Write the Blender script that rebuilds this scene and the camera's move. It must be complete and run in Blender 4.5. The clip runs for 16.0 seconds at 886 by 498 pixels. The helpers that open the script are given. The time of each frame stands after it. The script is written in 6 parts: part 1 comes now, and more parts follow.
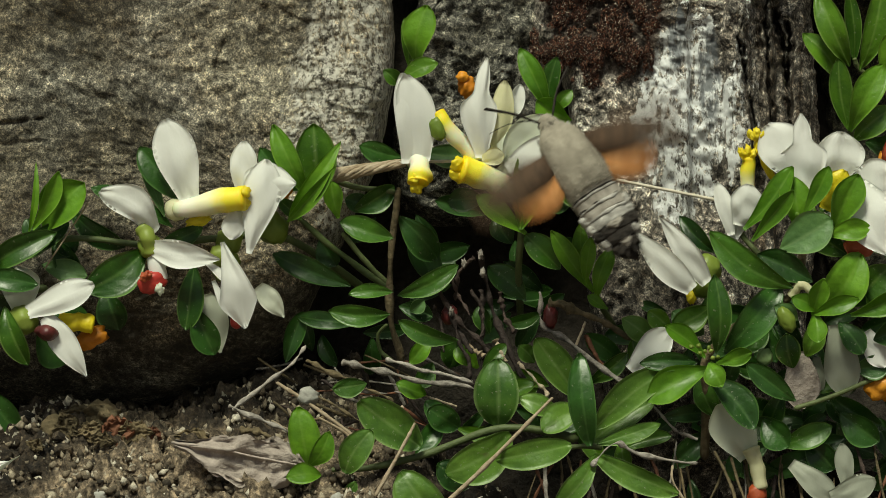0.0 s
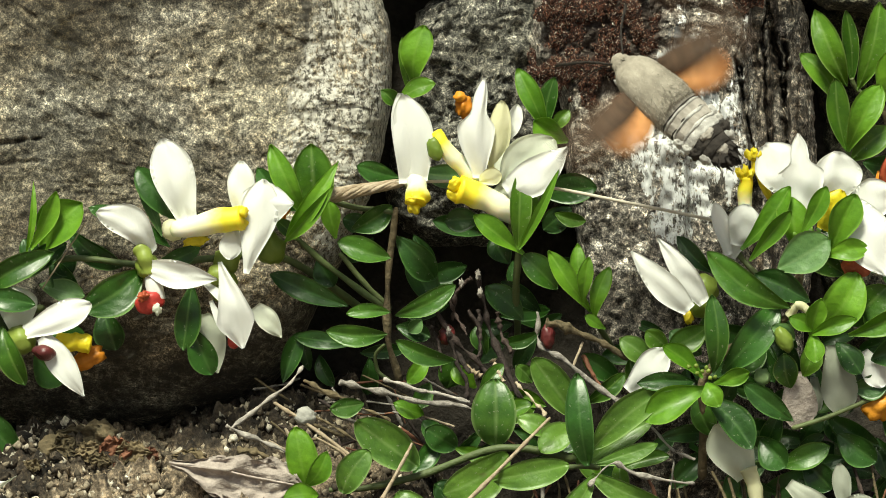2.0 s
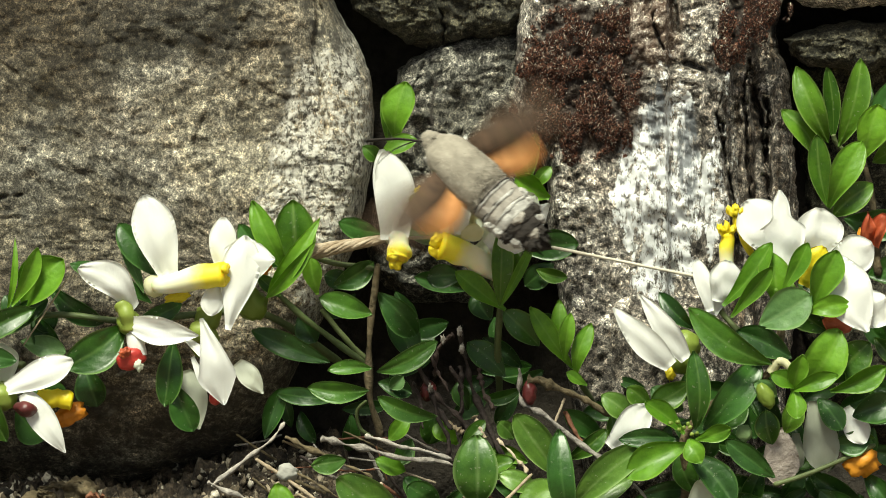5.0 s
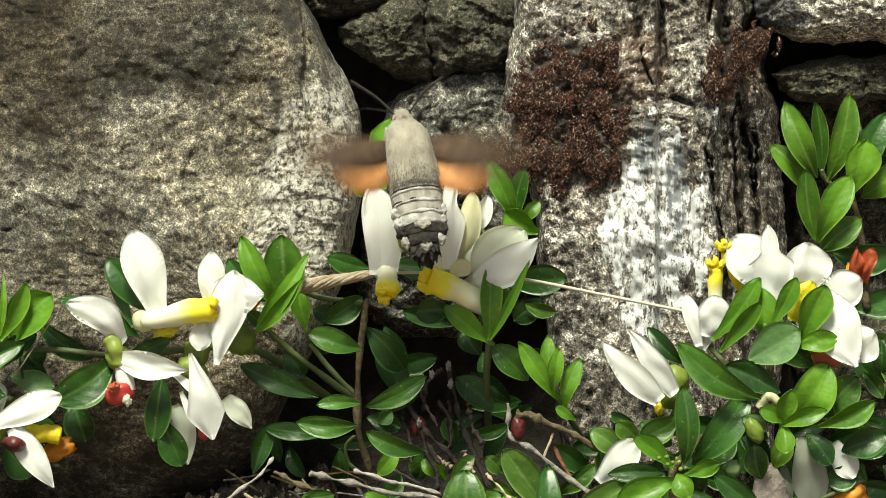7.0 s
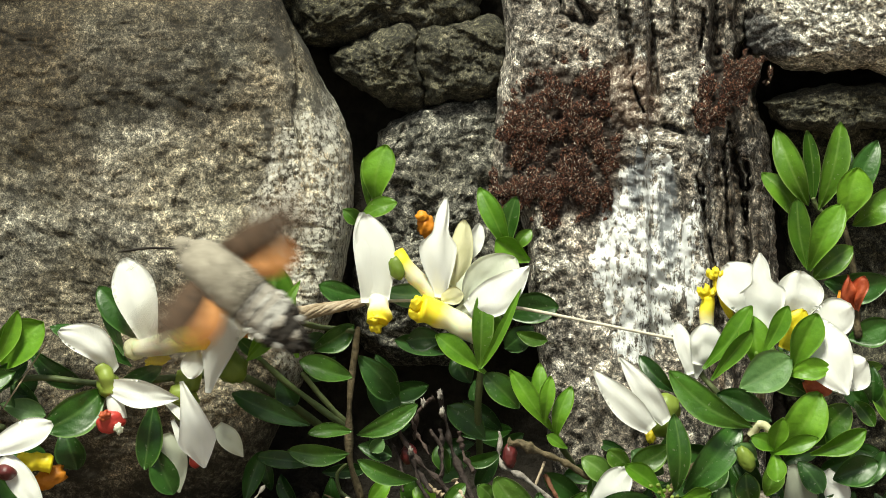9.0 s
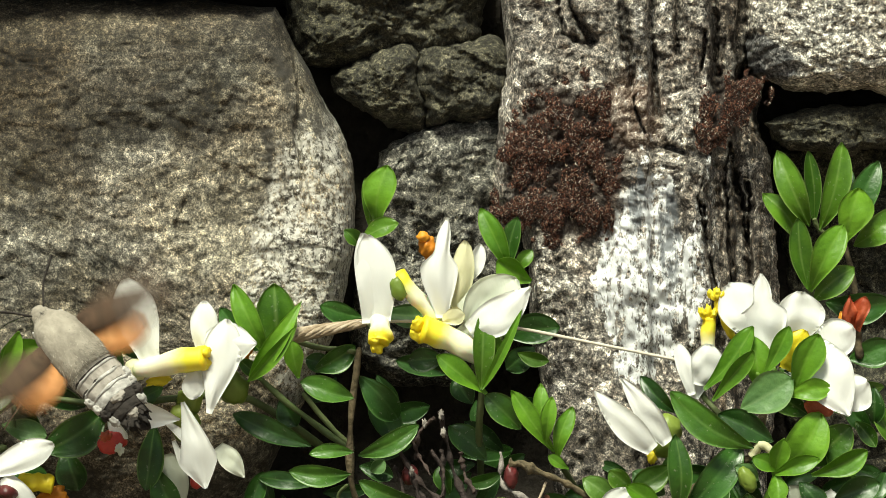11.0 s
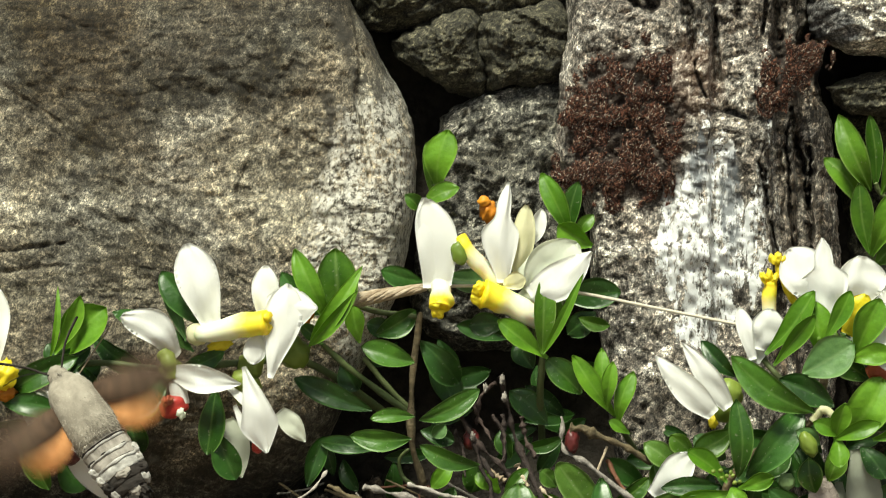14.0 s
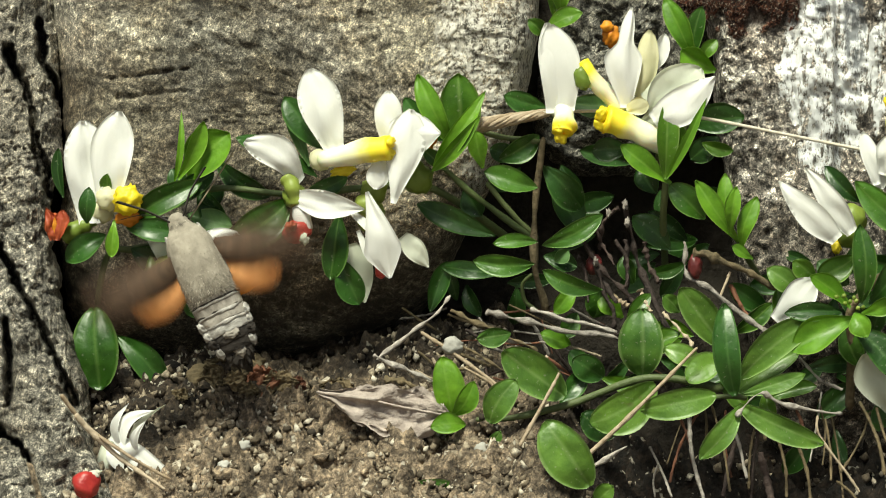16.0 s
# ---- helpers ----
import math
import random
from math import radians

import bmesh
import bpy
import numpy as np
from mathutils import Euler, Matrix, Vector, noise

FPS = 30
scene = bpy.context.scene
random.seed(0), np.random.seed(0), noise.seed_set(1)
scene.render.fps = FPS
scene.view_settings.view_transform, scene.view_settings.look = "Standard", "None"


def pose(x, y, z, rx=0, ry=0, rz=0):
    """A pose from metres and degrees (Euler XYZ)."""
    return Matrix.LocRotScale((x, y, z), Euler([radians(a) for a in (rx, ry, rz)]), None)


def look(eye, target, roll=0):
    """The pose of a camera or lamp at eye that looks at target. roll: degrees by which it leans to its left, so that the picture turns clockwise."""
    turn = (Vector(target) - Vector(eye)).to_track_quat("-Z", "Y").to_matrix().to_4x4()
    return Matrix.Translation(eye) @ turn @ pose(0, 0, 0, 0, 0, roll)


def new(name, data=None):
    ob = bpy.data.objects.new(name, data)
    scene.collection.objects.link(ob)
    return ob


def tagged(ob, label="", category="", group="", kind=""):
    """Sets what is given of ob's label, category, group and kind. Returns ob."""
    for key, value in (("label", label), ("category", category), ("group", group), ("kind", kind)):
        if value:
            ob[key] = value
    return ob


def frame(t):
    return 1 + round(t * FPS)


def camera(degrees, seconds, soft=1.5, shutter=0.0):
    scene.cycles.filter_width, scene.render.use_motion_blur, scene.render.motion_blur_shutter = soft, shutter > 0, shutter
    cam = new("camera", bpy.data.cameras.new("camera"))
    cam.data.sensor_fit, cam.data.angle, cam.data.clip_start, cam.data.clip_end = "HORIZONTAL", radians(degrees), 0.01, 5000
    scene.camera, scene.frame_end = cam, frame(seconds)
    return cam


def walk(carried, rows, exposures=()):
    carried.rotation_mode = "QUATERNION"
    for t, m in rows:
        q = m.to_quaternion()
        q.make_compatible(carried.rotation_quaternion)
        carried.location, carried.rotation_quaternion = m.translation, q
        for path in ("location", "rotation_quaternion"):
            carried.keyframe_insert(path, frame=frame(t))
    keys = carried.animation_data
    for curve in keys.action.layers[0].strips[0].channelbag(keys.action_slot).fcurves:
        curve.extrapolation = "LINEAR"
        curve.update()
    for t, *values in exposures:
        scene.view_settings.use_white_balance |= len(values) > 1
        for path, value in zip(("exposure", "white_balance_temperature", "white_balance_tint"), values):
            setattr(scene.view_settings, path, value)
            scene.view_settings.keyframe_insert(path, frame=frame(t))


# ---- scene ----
# A dry-stone wall face leaning back by LEAN. Plan of the face in millimetres: x along it, h up it, d out of it.
LEAN = 15.0
AWAY = 828.0
FOOT = 0.12
cam = camera(12.0, 16.0, soft=0.7, shutter=0.5)
WALL = pose(0, 0, FOOT, 90 - LEAN)
EYE = WALL @ Matrix.Translation((0, 0, AWAY / 1000))
SWING = [
    (0.0, 0.000, 0.000),
    (0.5, 0.000, 0.068),
    (1.0, -0.012, 0.123),
    (1.5, -0.023, 0.192),
    (2.0, -0.035, 0.272),
    (2.5, -0.047, 0.366),
    (3.0, -0.095, 0.492),
    (3.5, -0.138, 0.607),
    (4.0, -0.177, 0.728),
    (4.5, -0.223, 0.872),
    (5.0, -0.284, 1.037),
    (7.5, -0.471, 1.616),
    (8.0, -0.507, 1.720),
    (8.5, -0.530, 1.793),
    (9.0, -0.553, 1.893),
    (11.5, -0.534, 2.203),
    (12.0, -0.507, 2.215),
    (12.5, -0.353, 2.211),
    (13.0, -0.138, 2.119),
    (13.5, 0.069, 1.950),
    (14.0, 0.292, 1.693),
    (14.4, 0.492, 1.359),
    (14.5, 0.530, 1.270),
    (14.8, 0.849, 0.883),
    (14.9, 0.914, 0.799),
    (15.0, 1.094, 0.525),
    (15.2, 1.263, 0.280),
    (15.4, 1.513, -0.084),
    (15.5, 1.574, -0.192),
    (15.7, 1.705, -0.384),
    (15.8, 1.827, -0.522),
    (16.0, 1.963, -0.682),
]
walk(cam, [(t, EYE @ pose(0, 0, 0, pitch, yaw, 0)) for t, yaw, pitch in SWING],
     exposures=[(0.0, -0.54, 6760, -2), (0.6, -0.05, 6740, -2), (1.4, 0.31, 6700, -1), (5.0, 0.32, 6640, 0), (9.0, 0.34, 6580, 1), (14.0, 0.32, 6580, 1), (15.2, 0.26, 6580, 0), (16.0, 0.24, 6600, 1)])

# ---- light: bright overcast sky with a veiled sun high in front of the wall ----
world = bpy.data.worlds.new("sky")
scene.world = world
world.use_nodes = True
sky = world.node_tree.nodes.new("ShaderNodeTexSky")
sky.sky_type, sky.sun_disc = "NISHITA", False
SUN_UP, SUN_TURN = radians(71), radians(205)
sky.sun_elevation, sky.sun_rotation, sky.dust_density = SUN_UP, SUN_TURN, 4.0
# cloud cover greys the sky
cloud = world.node_tree.nodes.new("ShaderNodeHueSaturation")
cloud.inputs["Saturation"].default_value = 0.3
world.node_tree.links.new(sky.outputs[0], cloud.inputs["Color"])
world.node_tree.links.new(cloud.outputs[0], world.node_tree.nodes["Background"].inputs[0])
world.node_tree.nodes["Background"].inputs[1].default_value = 0.058
sun = new("sun", bpy.data.lights.new("sun", "SUN"))
sun.data.energy, sun.data.angle, sun.data.color = 4.75, radians(16), (1.0, 0.965, 0.815)
SUN_WAY = Vector((-0.15, -0.32, 0.935))
sun.matrix_world = look(SUN_WAY, (0, 0, 0))


# ---- materials ----
def nodes_of(name):
    m = bpy.data.materials.new(name)
    m.use_nodes = True
    nt = m.node_tree
    return m, nt, nt.nodes["Principled BSDF"]


def add(nt, kind, **values):
    n = nt.nodes.new(kind)
    for k, v in values.items():
        n.inputs[k].default_value = v
    return n


def grain(nt, scale, detail=6.0, rough=0.6, stretch=(1, 1, 1), spin=(0, 0, 0)):
    """A noise of so many waves a metre, with its own stretch."""
    tc = nt.nodes.new("ShaderNodeTexCoord")
    mp = nt.nodes.new("ShaderNodeMapping")
    mp.inputs["Scale"].default_value = stretch
    mp.inputs["Rotation"].default_value = spin
    nt.links.new(tc.outputs["Object"], mp.inputs[0])
    n = add(nt, "ShaderNodeTexNoise", Scale=scale, Detail=detail, Roughness=rough)
    nt.links.new(mp.outputs[0], n.inputs["Vector"])
    return n.outputs["Fac"]


def ramp(nt, fac, *stops):
    n = nt.nodes.new("ShaderNodeValToRGB")
    while len(n.color_ramp.elements) < len(stops):
        n.color_ramp.elements.new(0.5)
    for e, (p, c) in zip(n.color_ramp.elements, stops):
        e.position, e.color = p, (*c, 1) if len(c) == 3 else c
    nt.links.new(fac, n.inputs[0])
    return n.outputs["Color"]


def blend(nt, fac, a, b, how="MIX"):
    n = nt.nodes.new("ShaderNodeMix")
    n.data_type, n.blend_type = "RGBA", how
    for s, v in ((n.inputs[0], fac), (n.inputs[6], a), (n.inputs[7], b)):
        if isinstance(v, (int, float)):
            s.default_value = v
        elif isinstance(v, tuple):
            s.default_value = (*v, 1)
        else:
            nt.links.new(v, s)
    return n.outputs[2]


def bumped(nt, bsdf, fac, strength, distance):
    n = add(nt, "ShaderNodeBump", Strength=strength, Distance=distance)
    nt.links.new(fac, n.inputs["Height"])
    nt.links.new(n.outputs[0], bsdf.inputs["Normal"])


def maths(nt, op, a, b=0.0):
    n = nt.nodes.new("ShaderNodeMath")
    n.operation = op
    for s, v in zip(n.inputs, (a, b)):
        if isinstance(v, (int, float)):
            s.default_value = v
        else:
            nt.links.new(v, s)
    return n.outputs[0]


def patch(nt, x, h, rx, rh, ragged=0.5, scale=260):
    """A ragged-edged mask round one place of the face: 1 inside, 0 outside."""
    tc = nt.nodes.new("ShaderNodeTexCoord")
    mp = nt.nodes.new("ShaderNodeMapping")
    mp.vector_type = "POINT"
    p = face(x, h, 0)
    mp.inputs["Scale"].default_value = (1000 / rx, 0, 1000 / rh)
    mp.inputs["Location"].default_value = (-p.x * 1000 / rx, 0, -p.z * 1000 / rh)
    nt.links.new(tc.outputs["Object"], mp.inputs[0])
    ln = nt.nodes.new("ShaderNodeVectorMath")
    ln.operation = "LENGTH"
    nt.links.new(mp.outputs[0], ln.inputs[0])
    n = maths(nt, "MULTIPLY_ADD", grain(nt, scale, 5, 0.65), ragged * 2)
    n.node.inputs[2].default_value = -ragged
    s = maths(nt, "ADD", ln.outputs["Value"], n)
    return ramp(nt, s, (0.75, (1, 1, 1)), (1.0, (0, 0, 0)))


def crystals(nt, scale):
    """A random grey for each crystal grain of a stone."""
    tc = nt.nodes.new("ShaderNodeTexCoord")
    warp = add(nt, "ShaderNodeTexNoise", Scale=scale * 0.6, Detail=2.0)
    nt.links.new(tc.outputs["Object"], warp.inputs["Vector"])
    mix = nt.nodes.new("ShaderNodeVectorMath")
    mix.operation = "MULTIPLY_ADD"
    mix.inputs[1].default_value = (0.7 / scale,) * 3
    nt.links.new(warp.outputs["Color"], mix.inputs[0])
    nt.links.new(tc.outputs["Object"], mix.inputs[2])
    v = add(nt, "ShaderNodeTexVoronoi", Scale=scale)
    nt.links.new(mix.outputs[0], v.inputs["Vector"])
    sep = nt.nodes.new("ShaderNodeSeparateColor")
    nt.links.new(v.outputs["Color"], sep.inputs[0])
    return sep.outputs[0]


def stone(name, dark, mid, light, warm, fine=1.0, grit=0.6):
    m, nt, b = nodes_of(name)
    big = grain(nt, 28, 5, 0.6, (1, 1, 1.3))
    mid_n = grain(nt, 300, 8, 0.72, (1, 1, 1.15))
    speck = grain(nt, 800, 6, 0.85)
    col = ramp(nt, mid_n, (0.30, dark), (0.47, mid), (0.62, light))
    col = blend(nt, ramp(nt, big, (0.42, (0, 0, 0)), (0.62, (0.6, 0.6, 0.6))), col, warm, "MIX")
    col = blend(nt, 0.9 * fine, col, ramp(nt, speck, (0.41, (0.10, 0.10, 0.09)), (0.48, (0.8, 0.8, 0.78)), (0.54, (1.05, 1.05, 1.0)), (0.60, (2.6, 2.55, 2.4))), "MULTIPLY")
    nt.links.new(col, b.inputs["Base Color"])
    b.inputs["Roughness"].default_value = 0.85
    fine_n = grain(nt, 3200, 3, 0.7)
    col = blend(nt, 0.7, col, ramp(nt, fine_n, (0.38, (0.35, 0.35, 0.34)), (0.5, (1, 1, 1)), (0.62, (1.75, 1.7, 1.65))), "MULTIPLY")
    nt.links.new(col, b.inputs["Base Color"])
    cry = crystals(nt, 1500)
    col = blend(nt, grit, col, ramp(nt, cry, (0.0, (0.22, 0.21, 0.20)), (0.3, (0.75, 0.75, 0.74)), (0.75, (1.1, 1.1, 1.08)), (0.93, (1.5, 1.48, 1.45)), (1.0, (2.3, 2.3, 2.25))), "MULTIPLY")
    nt.links.new(col, b.inputs["Base Color"])
    h = maths(nt, "ADD", maths(nt, "MULTIPLY", cry, 0.12 * grit), maths(nt, "MULTIPLY", mid_n, 0.5)) if grit else mid_n
    h = maths(nt, "ADD", maths(nt, "MULTIPLY", h, 1.0), maths(nt, "MULTIPLY", speck, 0.6))
    bumped(nt, b, h, 0.85, 0.0008)
    return m, nt, b, col


def plain(name, a, c, rough=0.6, scale=400, bump=0.0, through_light=0.0, coat=0.0, stretch=(1, 1, 1), vary=0.35):
    """A colour that wanders between a and c, differs from piece to piece, and lets some light through."""
    m, nt, b = nodes_of(name)
    info = nt.nodes.new("ShaderNodeObjectInfo")
    fac = grain(nt, scale, 5, 0.6, stretch)
    mixed = maths(nt, "ADD", maths(nt, "MULTIPLY", fac, 1.0 - vary), maths(nt, "MULTIPLY", info.outputs["Random"], vary))
    col = ramp(nt, mixed, (0.25, a), (0.75, c))
    nt.links.new(col, b.inputs["Base Color"])
    b.inputs["Roughness"].default_value = rough
    b.inputs["Coat Weight"].default_value = coat
    b.inputs["Coat Roughness"].default_value = 0.35
    if bump:
        bumped(nt, b, fac, 0.7, bump)
    if through_light:
        tr = nt.nodes.new("ShaderNodeBsdfTranslucent")
        mix = nt.nodes.new("ShaderNodeMixShader")
        mix.inputs[0].default_value = through_light
        nt.links.new(col, tr.inputs[0])
        nt.links.new(b.outputs[0], mix.inputs[1])
        nt.links.new(tr.outputs[0], mix.inputs[2])
        nt.links.new(mix.outputs[0], nt.nodes["Material Output"].inputs[0])
    return m


def face(x, h, d=0.0):
    """A place on the wall in world metres: seen from the standing point it covers (x, h) of the face, d millimetres out of it."""
    s = 1 - d / AWAY
    return WALL @ Vector((x * s / 1000, h * s / 1000, d / 1000))


def blade_material(name, a, c, vein, rough, coat, light, spots=0.0):
    """Leaf skin: a paler midrib and side veins along the blade's own UV, blotches, and a glow of light from behind."""
    m, nt, b = nodes_of(name)
    info = nt.nodes.new("ShaderNodeObjectInfo")
    uv = nt.nodes.new("ShaderNodeUVMap")
    sep = nt.nodes.new("ShaderNodeSeparateXYZ")
    nt.links.new(uv.outputs[0], sep.inputs[0])
    side = maths(nt, "ABSOLUTE", maths(nt, "SUBTRACT", sep.outputs[0], 0.5))
    fac = grain(nt, 330, 4, 0.6)
    mixed = maths(nt, "ADD", maths(nt, "MULTIPLY", fac, 0.45), maths(nt, "MULTIPLY", info.outputs["Random"], 0.55))
    col = ramp(nt, mixed, (0.2, a), (0.8, c))
    col = blend(nt, 0.55, col, ramp(nt, grain(nt, 170, 5, 0.7), (0.35, (0.55, 0.6, 0.6)), (0.65, (1.45, 1.35, 1.3))), "MULTIPLY")
    rib = ramp(nt, side, (0.0, (1, 1, 1)), (0.035, (0.5, 0.5, 0.5)), (0.07, (0, 0, 0)))
    edge = ramp(nt, side, (0.43, (0, 0, 0)), (0.495, (0.65, 0.65, 0.65)))
    col = blend(nt, maths(nt, "MULTIPLY", rib, 0.28), col, vein)
    col = blend(nt, edge, col, vein)
    if spots:
        dots = ramp(nt, grain(nt, 1500, 2, 0.5), (0.67, (0, 0, 0)), (0.72, (1, 1, 1)))
        col = blend(nt, maths(nt, "MULTIPLY", dots, spots), col, (0.50, 0.50, 0.40))
        brown = ramp(nt, grain(nt, 105, 4, 0.6), (0.70, (0, 0, 0)), (0.76, (0.75, 0.75, 0.75)))
        col = blend(nt, brown, col, (0.22, 0.17, 0.08))
    nt.links.new(col, b.inputs["Base Color"])
    b.inputs["Roughness"].default_value = rough
    b.inputs["Coat Weight"].default_value = coat
    b.inputs["Coat Roughness"].default_value = 0.22
    wave = nt.nodes.new("ShaderNodeTexWave")
    wave.inputs["Scale"].default_value = 2.2
    wave.inputs["Distortion"].default_value = 1.5
    mp = nt.nodes.new("ShaderNodeMapping")
    mp.inputs["Rotation"].default_value = (0, 0, radians(65))
    nt.links.new(uv.outputs[0], mp.inputs[0])
    nt.links.new(mp.outputs[0], wave.inputs[0])
    bumped(nt, b, maths(nt, "ADD", fac, maths(nt, "MULTIPLY", wave.outputs["Fac"], 0.04)), 0.5, 0.0006)
    tr = nt.nodes.new("ShaderNodeBsdfTranslucent")
    mix = nt.nodes.new("ShaderNodeMixShader")
    mix.inputs[0].default_value = light
    nt.links.new(blend(nt, 1.0, col, (1.0, 1.0, 0.55), "MULTIPLY"), tr.inputs[0])
    nt.links.new(b.outputs[0], mix.inputs[1])
    nt.links.new(tr.outputs[0], mix.inputs[2])
    nt.links.new(mix.outputs[0], nt.nodes["Material Output"].inputs[0])
    return m


def pieces(name, stops, rough=0.9):
    """Loose small pieces, each with its own colour."""
    m, nt, b = nodes_of(name)
    geo = nt.nodes.new("ShaderNodeNewGeometry")
    col = ramp(nt, geo.outputs["Random Per Island"], *stops)
    col = blend(nt, 0.7, col, ramp(nt, grain(nt, 1500, 3, 0.7), (0.35, (0.4, 0.4, 0.4)), (0.65, (1.5, 1.5, 1.5))), "MULTIPLY")
    nt.links.new(col, b.inputs["Base Color"])
    b.inputs["Roughness"].default_value = rough
    return m


STONE, nt, b, col = stone("grey_stone", (0.085, 0.074, 0.060), (0.28, 0.258, 0.212), (0.53, 0.497, 0.42), (0.37, 0.30, 0.225), fine=0.75, grit=0.55)
cracks = ramp(nt, grain(nt, 38, 7, 0.62, (0.45, 1, 2.6)), (0.49, (1, 1, 1)), (0.5, (0.3, 0.28, 0.26)), (0.51, (1, 1, 1)))
col = blend(nt, 0.45, col, cracks, "MULTIPLY")
grey = ramp(nt, grain(nt, 24, 5, 0.65), (0.46, (0, 0, 0)), (0.56, (0.7, 0.7, 0.7)))
col = blend(nt, grey, col, blend(nt, 1.0, col, (0.80, 0.86, 0.98), "MULTIPLY"))
blotch = ramp(nt, grain(nt, 62, 7, 0.68, (1, 1, 1.5), (0, radians(25), 0)), (0.36, (0.34, 0.31, 0.27)), (0.47, (0.85, 0.82, 0.78)), (0.56, (1.08, 1.06, 1.02)))
col = blend(nt, 0.75, col, blotch, "MULTIPLY")
# Weathered tone plus vignette and overhang shade painted into the boulder's upper part.
dark_zone = maths(nt, "MULTIPLY", patch(nt, -66.0, 96.0, 80.0, 58.0, 0.5, 40), ramp(nt, grain(nt, 90, 6, 0.65), (0.35, (1, 1, 1)), (0.65, (0.62, 0.62, 0.62))))
col = blend(nt, dark_zone, col, blend(nt, 1.0, col, (0.11, 0.095, 0.065), "MULTIPLY"))
# A second, weaker darkening lower on the left.
dark_zone = maths(nt, "MULTIPLY", patch(nt, -78.0, 12.0, 52.0, 21.0, 0.7, 50), 0.75)
col = blend(nt, dark_zone, col, blend(nt, 1.0, col, (0.36, 0.34, 0.31), "MULTIPLY"))
# Shade of the undercut foot painted on, mottled like soil stain.
foot_shade = maths(nt, "MULTIPLY", patch(nt, -62.0, -22.0, 58.0, 17.0, 0.8, 70), ramp(nt, grain(nt, 130, 7, 0.7), (0.40, (1, 1, 1)), (0.60, (0.25, 0.25, 0.25))))
col = blend(nt, maths(nt, "MULTIPLY", foot_shade, 0.92), col, (0.040, 0.033, 0.023))
veil = maths(nt, "MULTIPLY", patch(nt, -19.0, 28.0, 12.0, 28.0, 0.9, 90), ramp(nt, grain(nt, 820, 7, 0.85, (1, 1, 0.75)), (0.48, (0, 0, 0)), (0.515, (1, 1, 1))))
seam = maths(nt, "MULTIPLY", patch(nt, -18.0, 50.0, 11.0, 36.0, 0.9, 80), ramp(nt, grain(nt, 150, 8, 0.75, (1.3, 1, 0.45), (0, radians(-8), 0)), (0.50, (0, 0, 0)), (0.55, (0.8, 0.8, 0.8))))
col = blend(nt, seam, col, (0.05, 0.045, 0.038))
nt.links.new(blend(nt, veil, col, (0.70, 0.67, 0.60)), b.inputs["Base Color"])
PALE_STONE, nt, b, col = stone("pale_stone", (0.11, 0.104, 0.098), (0.37, 0.352, 0.335), (0.66, 0.64, 0.615), (0.44, 0.39, 0.335), grit=0.9)
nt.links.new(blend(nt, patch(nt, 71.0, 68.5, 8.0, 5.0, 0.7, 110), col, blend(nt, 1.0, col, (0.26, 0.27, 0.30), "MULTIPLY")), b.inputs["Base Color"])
SPLIT_STONE, nt, b, col = stone("split_stone", (0.07, 0.067, 0.06), (0.20, 0.188, 0.168), (0.35, 0.33, 0.295), (0.21, 0.185, 0.15))
split = ramp(nt, grain(nt, 34, 7, 0.62, (1.7, 1, 0.5), (0, radians(-14), 0)), (0.46, (1, 1, 1)), (0.48, (0.10, 0.09, 0.08)), (0.505, (0.10, 0.09, 0.08)), (0.53, (1, 1, 1)))
nt.links.new(blend(nt, 0.45, col, split, "MULTIPLY"), b.inputs["Base Color"])
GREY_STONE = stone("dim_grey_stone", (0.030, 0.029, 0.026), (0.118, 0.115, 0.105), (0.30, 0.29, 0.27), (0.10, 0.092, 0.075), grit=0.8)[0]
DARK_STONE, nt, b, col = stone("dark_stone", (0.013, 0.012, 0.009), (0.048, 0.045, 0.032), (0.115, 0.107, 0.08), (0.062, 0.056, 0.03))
PILLAR, nt, b, col = stone("streaked_stone", (0.05, 0.044, 0.041), (0.235, 0.214, 0.201), (0.66, 0.64, 0.63), (0.27, 0.232, 0.208), grit=1.0)
weather = ramp(nt, grain(nt, 75, 7, 0.7, (1.3, 1, 0.8)), (0.38, (0.16, 0.14, 0.12)), (0.5, (0.75, 0.72, 0.69)), (0.6, (1.1, 1.08, 1.05)))
col = blend(nt, 0.6, col, weather, "MULTIPLY")
zone = blend(nt, 1.0, patch(nt, 47.0, 26.0, 11.5, 25.0, 0.5, 130), blend(nt, 1.0, maths(nt, "MULTIPLY", patch(nt, 48.0, 66.0, 4.5, 18.0, 0.8, 110), 0.75), maths(nt, "MULTIPLY", patch(nt, 59.5, 28.0, 4.0, 26.0, 0.8, 90), 0.8), "ADD"), "ADD")
crust = maths(nt, "ADD", maths(nt, "MULTIPLY", zone, 0.412), maths(nt, "ADD", maths(nt, "MULTIPLY", grain(nt, 400, 8, 0.8, (1, 1, 0.2)), 0.58), maths(nt, "MULTIPLY", grain(nt, 1500, 6, 0.8, (1, 1, 0.5)), 0.42)))
white = ramp(nt, crust, (0.862, (0, 0, 0)), (0.872, (1, 1, 1)))
white = blend(nt, 1.0, white, ramp(nt, grain(nt, 620, 6, 0.75, (1.2, 1, 0.35)), (0.43, (0.06, 0.06, 0.06)), (0.48, (1, 1, 1))), "MULTIPLY")
col = blend(nt, white, col, (0.86, 0.87, 0.88))
blue = blend(nt, 1.0, patch(nt, 45.8, 42.0, 2.2, 7.5, 0.5, 170), patch(nt, 52.5, 34.0, 2.4, 11.0, 0.5, 170), "ADD")
